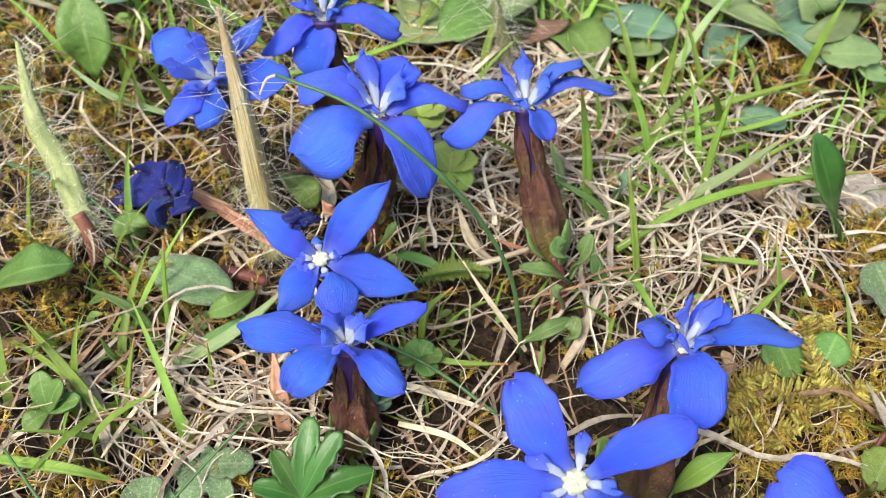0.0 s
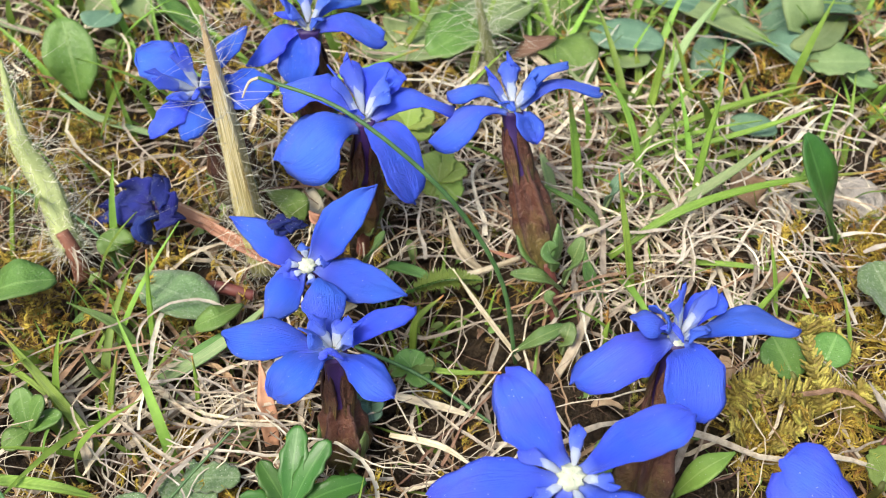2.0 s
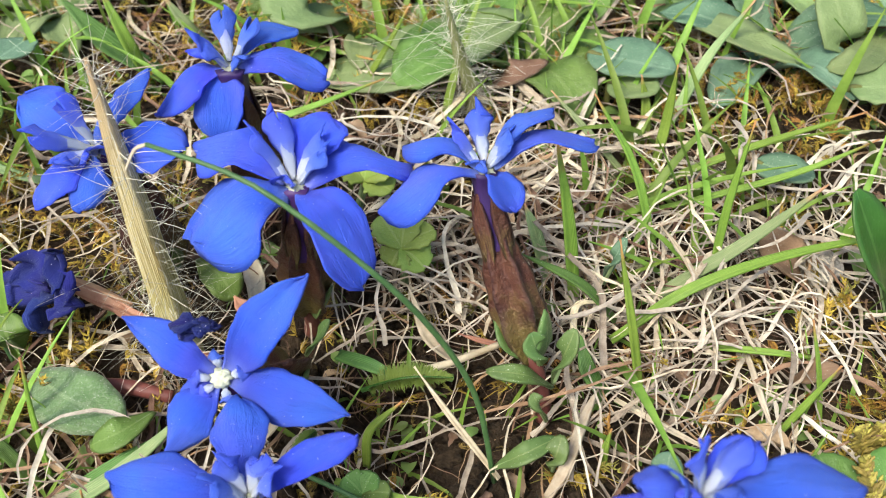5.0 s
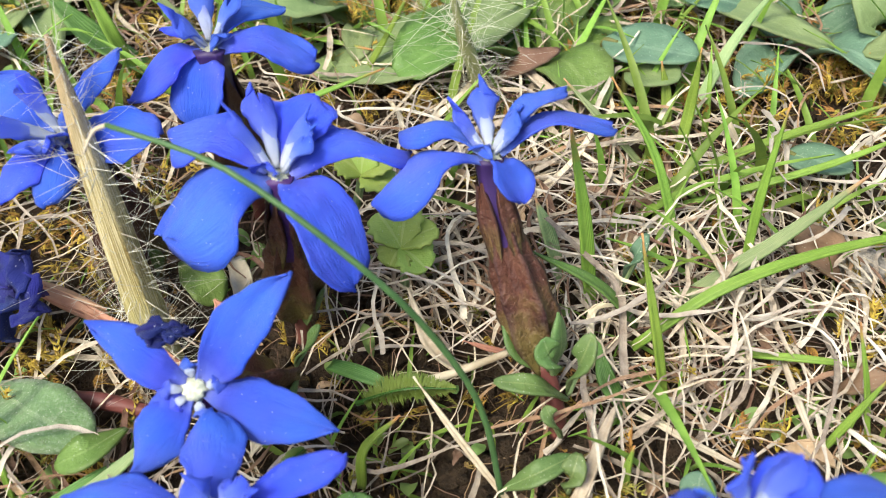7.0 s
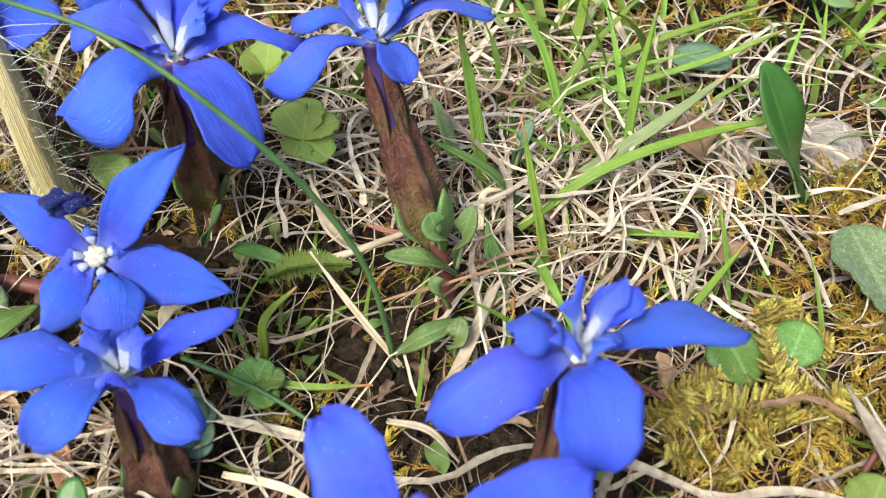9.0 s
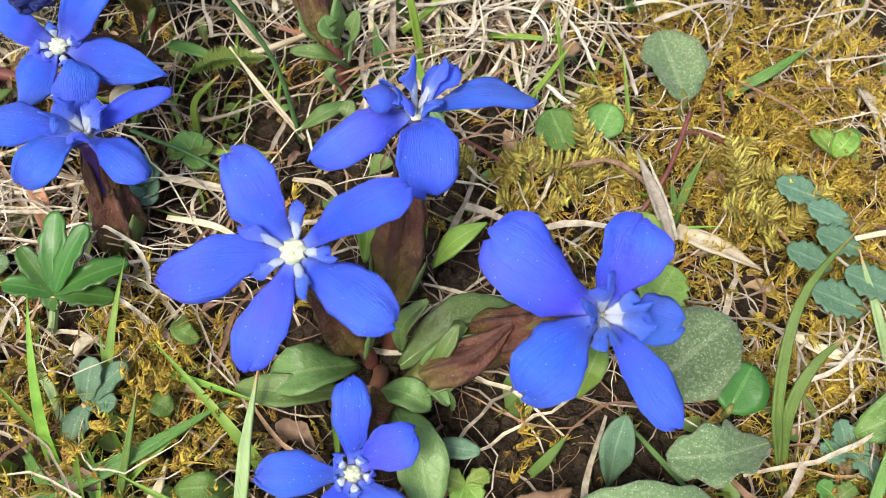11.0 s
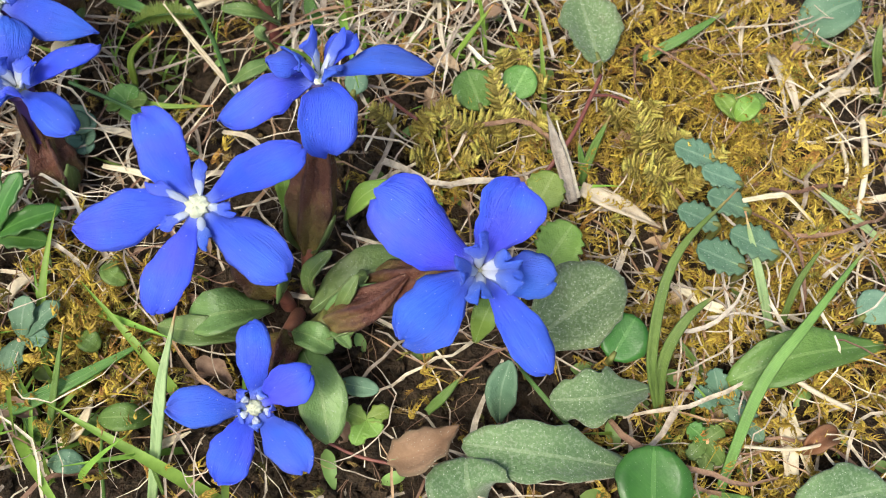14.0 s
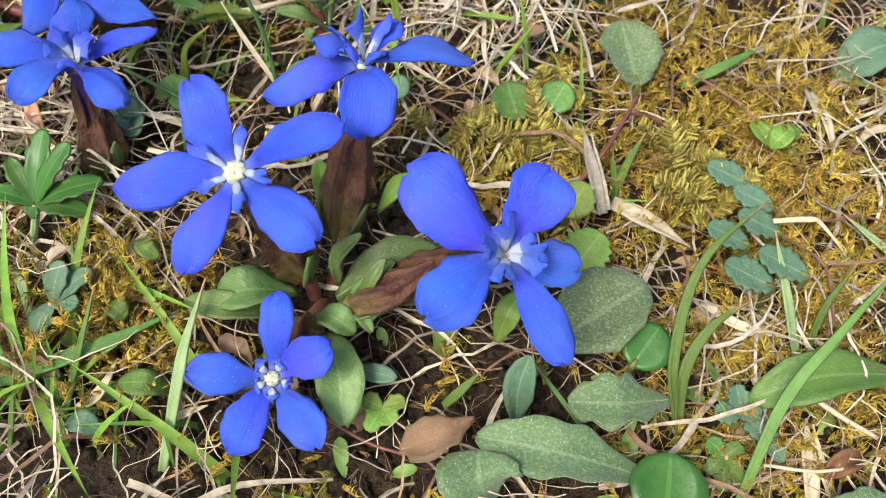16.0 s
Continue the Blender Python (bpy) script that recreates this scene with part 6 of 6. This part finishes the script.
leaf([(-0.95, -1.89, 0.45), (-1.42, -2.12, 0.86), (-1.87, -2.19, 0.66)], 0.51, M_LEAF_OLIVE, "olive gentian leaf spreading from the foot of the flowers", "oval", wave=0.08, fold=0.4)
leaf([(-1.01, -2.15, 0.35), (-1.60, -2.34, 0.76), (-2.24, -2.24, 0.56)], 0.34, M_LEAF_OLIVE, "olive gentian leaf spreading from the foot of the flowers", "oval", wave=0.08, fold=0.4)
leaf([(-0.54, -2.37, 0.45), (-0.25, -2.91, 0.76), (-0.09, -3.48, 0.56)], 0.53, M_LEAF_OLIVE, "olive gentian leaf spreading from the foot of the flowers", "oval", wave=0.08, fold=0.4)
leaf([(-0.65, -2.19, 0.55), (-0.38, -2.37, 0.96), (-0.13, -2.48, 0.86)], 0.32, M_LEAF_OLIVE, "olive gentian leaf spreading from the foot of the flowers", "oval", wave=0.08, fold=0.4)
leaf([(-0.28, -2.10, 0.65), (-0.09, -2.29, 0.96), (0.06, -2.44, 0.86)], 0.16, M_LEAF_OLIVE, "olive gentian leaf spreading from the foot of the flowers", "oval", wave=0.08, fold=0.4)
leaf([(-0.18, -2.09, 0.75), (-0.01, -1.98, 1.26), (0.12, -1.78, 1.46)], 0.17, M_LEAF_OLIVE, "olive gentian leaf spreading from the foot of the flowers", "oval", wave=0.08, fold=0.4)
leaf([(-0.48, -1.75, 0.55), (-0.45, -1.69, 1.16), (-0.20, -1.52, 1.46)], 0.21, M_LEAF_OLIVE, "olive gentian leaf spreading from the foot of the flowers", "oval", wave=0.08, fold=0.4)
leaf([(-1.39, 2.26, 0.45), (-1.70, 2.12, 0.86), (-2.10, 2.14, 0.86)], 0.22, M_LEAF_OLIVE, "olive gentian leaf spreading from the foot of the flowers", "oval")
leaf([(-1.54, 2.40, 0.65), (-1.60, 2.32, 1.06), (-1.66, 2.38, 1.26)], 0.30, M_LEAF_OLIVE, "olive gentian leaf spreading from the foot of the flowers", "oval")
leaf([(-1.39, 2.26, 0.55), (-1.31, 2.19, 1.16), (-1.22, 2.32, 1.46)], 0.24, M_LEAF_OLIVE, "olive gentian leaf spreading from the foot of the flowers", "oval")
leaf([(-1.96, 1.36, 0.25), (-1.67, 1.37, 0.56), (-1.34, 1.58, 0.56)], 0.23, M_LEAF_OLIVE, "olive gentian leaf spreading from the foot of the flowers", "oval")
leaf([(-1.36, 1.43, 0.15), (-1.34, 1.39, 0.56), (-1.29, 1.56, 0.66)], 0.23, M_LEAF_OLIVE, "olive gentian leaf spreading from the foot of the flowers", "oval")
leaf([(-1.43, 1.96, 0.25), (-1.55, 1.90, 0.66), (-1.61, 1.97, 0.76)], 0.18, M_LEAF_OLIVE, "olive gentian leaf spreading from the foot of the flowers", "oval")
leaf([(-4.18, 2.54, 0.35), (-3.96, 2.41, 0.86), (-3.79, 2.46, 1.16)], 0.19, M_LEAF_OLIVE, "olive gentian leaf spreading from the foot of the flowers", "oval")
leaf([(-5.79, 3.83, 0.35), (-5.27, 3.27, 0.76), (-5.11, 3.10, 0.56)], 0.42, M_LEAF, "green leaf in the shade of the flowers", "oval")
leaf([(-0.80, 3.82, 0.35), (-0.74, 3.68, 0.96), (-0.63, 3.84, 1.16)], 0.17, M_LEAF_BLUE, "narrow leaf among the grass", "oval")
leaf([(-0.04, -1.36, 0.25), (0.25, -1.36, 0.76), (0.77, -1.23, 0.76)], 0.38, M_LEAF_OLIVE, "olive gentian leaf spreading from the foot of the flowers", "oval")


leaf([(5.41, -3.21, 0.30), (5.54, -3.08, 0.50), (5.83, -2.95, 0.35)], 0.24, M_RED_LEAF, "curled red-brown dead leaf on the moss", "oval", fold=0.9)


# ---- lobed and compound leaves ----
lobed((-4.59, -1.49, 0.00), (-4.36, -1.30, 0.70), [(-4.35, -0.52, 1.20), (-3.98, -0.67, 1.20), (-4.74, -0.89, 1.00), (-3.55, -0.97, 0.90), (-4.44, -1.43, 0.60), (-4.92, -1.25, 0.80), (-3.69, -1.32, 0.70)], 0.34, M_LEAF_RICH, "fresh green deeply lobed leaf with dew drops", teeth=4, depth=0.2, rows=24)
lobed((-7.57, -0.12, 0.00), (-7.78, -0.43, 0.40), [(-7.89, -0.09, 0.80), (-7.57, -0.18, 0.80), (-7.35, -0.30, 0.60), (-7.99, -0.69, 0.40)], 0.31, M_LEAF, "three-lobed light green leaf by the moss")
lobed((-4.05, -2.70, 0.00), (-3.86, -2.45, 0.40), [(-3.78, -2.02, 0.70), (-3.44, -2.04, 0.60), (-3.50, -2.46, 0.50), (-3.98, -2.86, 0.30)], 0.33, M_LEAF_BLUE, "dark green lobed leaf among grass", teeth=3, depth=0.2, rows=22)
lobed((-5.90, -0.72, 0.00), (-5.74, -0.91, 0.35), [(-6.00, -1.02, 0.40), (-5.71, -1.40, 0.40), (-5.24, -1.29, 0.40), (-5.05, -0.87, 0.50), (-5.51, -0.80, 0.45)], 0.41, M_LEAF_GREY, "grey-green scalloped leaf on dead grass", teeth=5, depth=0.18, rows=26)
lobed((-6.26, -1.60, 0.00), (-6.18, -1.43, 0.35), [(-6.50, -1.27, 0.40), (-6.19, -1.15, 0.50), (-5.87, -1.40, 0.40), (-5.97, -1.73, 0.30), (-6.49, -1.53, 0.30)], 0.42, M_LEAF_GREY, "dull grey-green scalloped leaf", teeth=5, depth=0.18, rows=26)
lobed((0.22, -3.19, 0.00), (0.28, -3.13, 0.25), [(0.04, -3.05, 0.30), (0.17, -3.43, 0.30), (0.54, -3.00, 0.30), (0.44, -3.30, 0.30)], 0.28, M_LEAF_LIME, "small scalloped green leaf", teeth=3, depth=0.2, rows=20)
lobed((-4.03, 0.40, 0.20), (-4.02, 0.52, 0.30), [(-3.73, 0.69, 0.40), (-4.19, 0.25, 0.30), (-3.81, 0.15, 0.30), (-3.58, 0.49, 0.40)], 0.34, M_LEAF_BLUE, "blue-green leaf cluster beside a calyx")
lobed((-3.24, 3.94, 0.00), (-3.23, 3.90, 0.70), [(-3.51, 4.21, 0.90), (-3.19, 4.36, 0.90), (-2.85, 4.13, 0.80), (-2.92, 3.68, 0.60), (-3.33, 3.70, 0.60)], 0.51, M_LEAF_YELLOW, "lime green scalloped leaf behind the flowers", teeth=4, depth=0.16, rows=24)
lobed((-4.01, 5.12, 0.00), (-3.79, 4.80, 0.90), [(-4.05, 4.87, 1.10), (-3.73, 5.04, 1.20), (-3.37, 4.87, 1.10), (-3.43, 4.64, 0.90)], 0.51, M_LEAF_YELLOW, "lime green scalloped leaf behind the flowers", teeth=4, depth=0.16, rows=24)
lobed((-3.31, 1.00, -0.00), (-3.29, 0.93, 0.30), [(-3.48, 1.06, 0.40), (-3.20, 1.13, 0.40), (-2.99, 0.92, 0.40), (-3.11, 0.67, 0.30), (-3.57, 0.86, 0.30)], 0.33, M_LEAF, "round scalloped green leaf on bare soil", teeth=3, depth=0.14, rows=20)
lobed((-3.80, 0.36, 0.00), (-3.73, 0.31, 0.30), [(-3.90, 0.27, 0.40), (-3.56, 0.34, 0.40), (-3.67, 0.11, 0.30), (-3.87, 0.62, 0.50)], 0.31, M_LEAF_BLUE, "blue-green leaf cluster beside a calyx")
lobed((5.24, 1.49, 0.10), (5.12, 1.45, 0.30), [(4.73, 1.50, 0.40), (5.32, 1.63, 0.40), (5.22, 1.21, 0.30), (4.91, 1.59, 0.40)], 0.28, M_LEAF, "small bright green lobed leaf on moss")
lobed((4.63, -2.70, 0.00), (4.44, -2.58, 0.35), [(4.14, -2.68, 0.40), (4.35, -2.31, 0.50), (4.68, -2.51, 0.40), (4.78, -2.86, 0.30), (4.96, -3.09, 0.30)], 0.32, M_LEAF_BLUE, "toothed green leaf under the grass", teeth=4, depth=0.28, rows=26)
lobed((4.51, -3.26, 0.00), (4.25, -3.14, 0.35), [(4.05, -2.99, 0.40), (4.45, -3.00, 0.40), (4.05, -3.34, 0.30), (4.45, -3.39, 0.30), (4.27, -3.51, 0.20)], 0.27, M_LEAF, "fresh toothed green leaf under the grass", teeth=4, depth=0.28, rows=26)
leaf([(4.51, 0.39, 0.45), (4.15, 0.37, 0.81), (3.93, 0.51, 0.76)], 0.43, M_LEAF_BLUE, "blue-green toothed leaflet lying on golden moss", "round", teeth=5, depth=0.24, rows=28)
leaf([(4.80, 0.09, 0.45), (4.45, 0.06, 0.81), (4.26, 0.19, 0.76)], 0.39, M_LEAF_BLUE, "blue-green toothed leaflet lying on golden moss", "round", teeth=5, depth=0.24, rows=28)
leaf([(4.87, -0.28, 0.45), (4.51, -0.29, 0.81), (4.31, -0.16, 0.76)], 0.41, M_LEAF_BLUE, "blue-green toothed leaflet lying on golden moss", "round", teeth=5, depth=0.24, rows=28)
leaf([(4.47, -0.51, 0.45), (4.12, -0.52, 0.81), (3.93, -0.39, 0.76)], 0.40, M_LEAF_BLUE, "blue-green toothed leaflet lying on golden moss", "round", teeth=5, depth=0.24, rows=28)
leaf([(5.19, -0.84, 0.45), (4.79, -0.81, 0.81), (4.56, -0.66, 0.76)], 0.47, M_LEAF_BLUE, "blue-green toothed leaflet lying on golden moss", "round", teeth=5, depth=0.24, rows=28)
leaf([(4.76, -1.06, 0.45), (4.37, -1.03, 0.81), (4.14, -0.89, 0.76)], 0.47, M_LEAF_BLUE, "blue-green toothed leaflet lying on golden moss", "round", teeth=5, depth=0.24, rows=28)


# ---- leaves in the grass behind ----
leaf([(-5.16, 7.66, 0.15), (-3.52, 7.58, 0.56), (-2.00, 8.76, 0.66)], 1.32, M_LEAF_BACK, "large soft green leaf in the meadow behind", "oval")
leaf([(-4.86, 9.10, 0.15), (-5.22, 8.36, 0.86), (-5.67, 8.76, 1.16)], 1.18, M_LEAF_BACK, "large soft green leaf in the meadow behind", "oval")
leaf([(-0.95, 7.89, 0.25), (-0.45, 7.40, 0.76), (0.22, 7.36, 0.66)], 0.90, M_LEAF_BLUE, "blue-green round leaf in the meadow behind", "round")
leaf([(-0.67, 7.28, 0.25), (-0.36, 6.70, 0.66), (-0.03, 6.96, 0.66)], 0.68, M_LEAF_BACK, "large soft green leaf in the meadow behind", "round")
leaf([(2.63, 7.26, 0.25), (2.91, 6.86, 0.76), (3.54, 7.14, 0.76)], 0.86, M_LEAF_BACK, "large soft green leaf in the meadow behind", "round", teeth=5, depth=0.12, rows=26)
leaf([(0.42, 9.58, 0.25), (1.04, 8.34, 0.76), (2.04, 7.75, 0.66)], 0.63, M_LEAF_BACK, "large soft green leaf in the meadow behind", "oval")
leaf([(2.61, 8.17, 0.15), (2.58, 8.18, 0.96), (2.37, 8.93, 1.46)], 0.70, M_LEAF_BACK, "large soft green leaf in the meadow behind", "oval")
leaf([(3.79, 9.50, 0.25), (2.95, 7.85, 0.76), (2.39, 7.63, 0.66)], 0.52, M_LEAF_BACK, "large soft green leaf in the meadow behind", "oval")
leaf([(1.18, 5.85, 0.25), (1.41, 5.60, 0.66), (1.83, 5.43, 0.56)], 0.54, M_LEAF_BLUE, "large soft green leaf in the meadow behind", "round")
leaf([(-9.33, 7.31, 0.15), (-9.20, 6.98, 0.76), (-9.38, 7.03, 1.06)], 0.71, M_LEAF_BLUE, "large soft green leaf in the meadow behind", "round")
leaf([(3.66, 6.91, 0.25), (3.32, 6.52, 0.66), (3.18, 6.94, 0.66)], 0.56, M_LEAF_BACK, "large soft green leaf in the meadow behind", "round")
leaf([(1.66, 4.02, 0.15), (1.34, 4.17, 0.56), (1.23, 4.63, 0.56)], 0.50, M_LEAF_DRY, "brown crumpled dead leaf in the straw", "oval", wave=0.12)
leaf([(1.26, 2.72, 0.15), (1.44, 2.60, 0.56), (1.67, 2.67, 0.56)], 0.31, M_LEAF_DRY, "brown crumpled dead leaf in the straw", "oval", wave=0.12)
leaf([(-2.42, 7.57, 0.15), (-2.04, 7.38, 0.56), (-1.57, 7.74, 0.56)], 0.50, M_LEAF_DRY, "brown crumpled dead leaf in the straw", "oval", wave=0.12)


# ---- buds, moss shoots, stone and small pieces ----
gentian_bud([(-0.36, -2.18, 0.70), (0.22, -2.05, 1.20), (0.67, -1.76, 1.50)], "closed purple-brown gentian bud between the leaves")
moss_tuft((0.53, 0.79, 0.05), 9, 1.0, 760)
moss_tuft((1.82, 1.70, 0.05), 8, 1.0, 925)
moss_tuft((1.86, 0.79, 0.05), 10, 1.1, 930)
moss_tuft((3.81, 0.48, 0.05), 10, 1.1, 1180)
moss_tuft((4.11, 0.15, 0.05), 9, 1.0, 1220)
moss_tuft((1.01, 0.47, 0.05), 8, 0.9, 820)
moss_tuft((2.29, 0.91, 0.05), 7, 0.8, 985)
moss_tuft((3.61, 1.09, 0.05), 8, 0.9, 1150)
feather_leaf((-3.48, 2.15, 0.30), (-2.46, 2.20, 0.60))
feather_leaf((-4.07, 1.25, 0.20), (-3.85, 1.50, 0.50))
stone((3.07, 4.60, 0.10), 0.42, 1540)
stone((1.85, 4.43, 0.10), 0.30, 1395)
withered_stamens((-4.81, 1.59, 2.07))
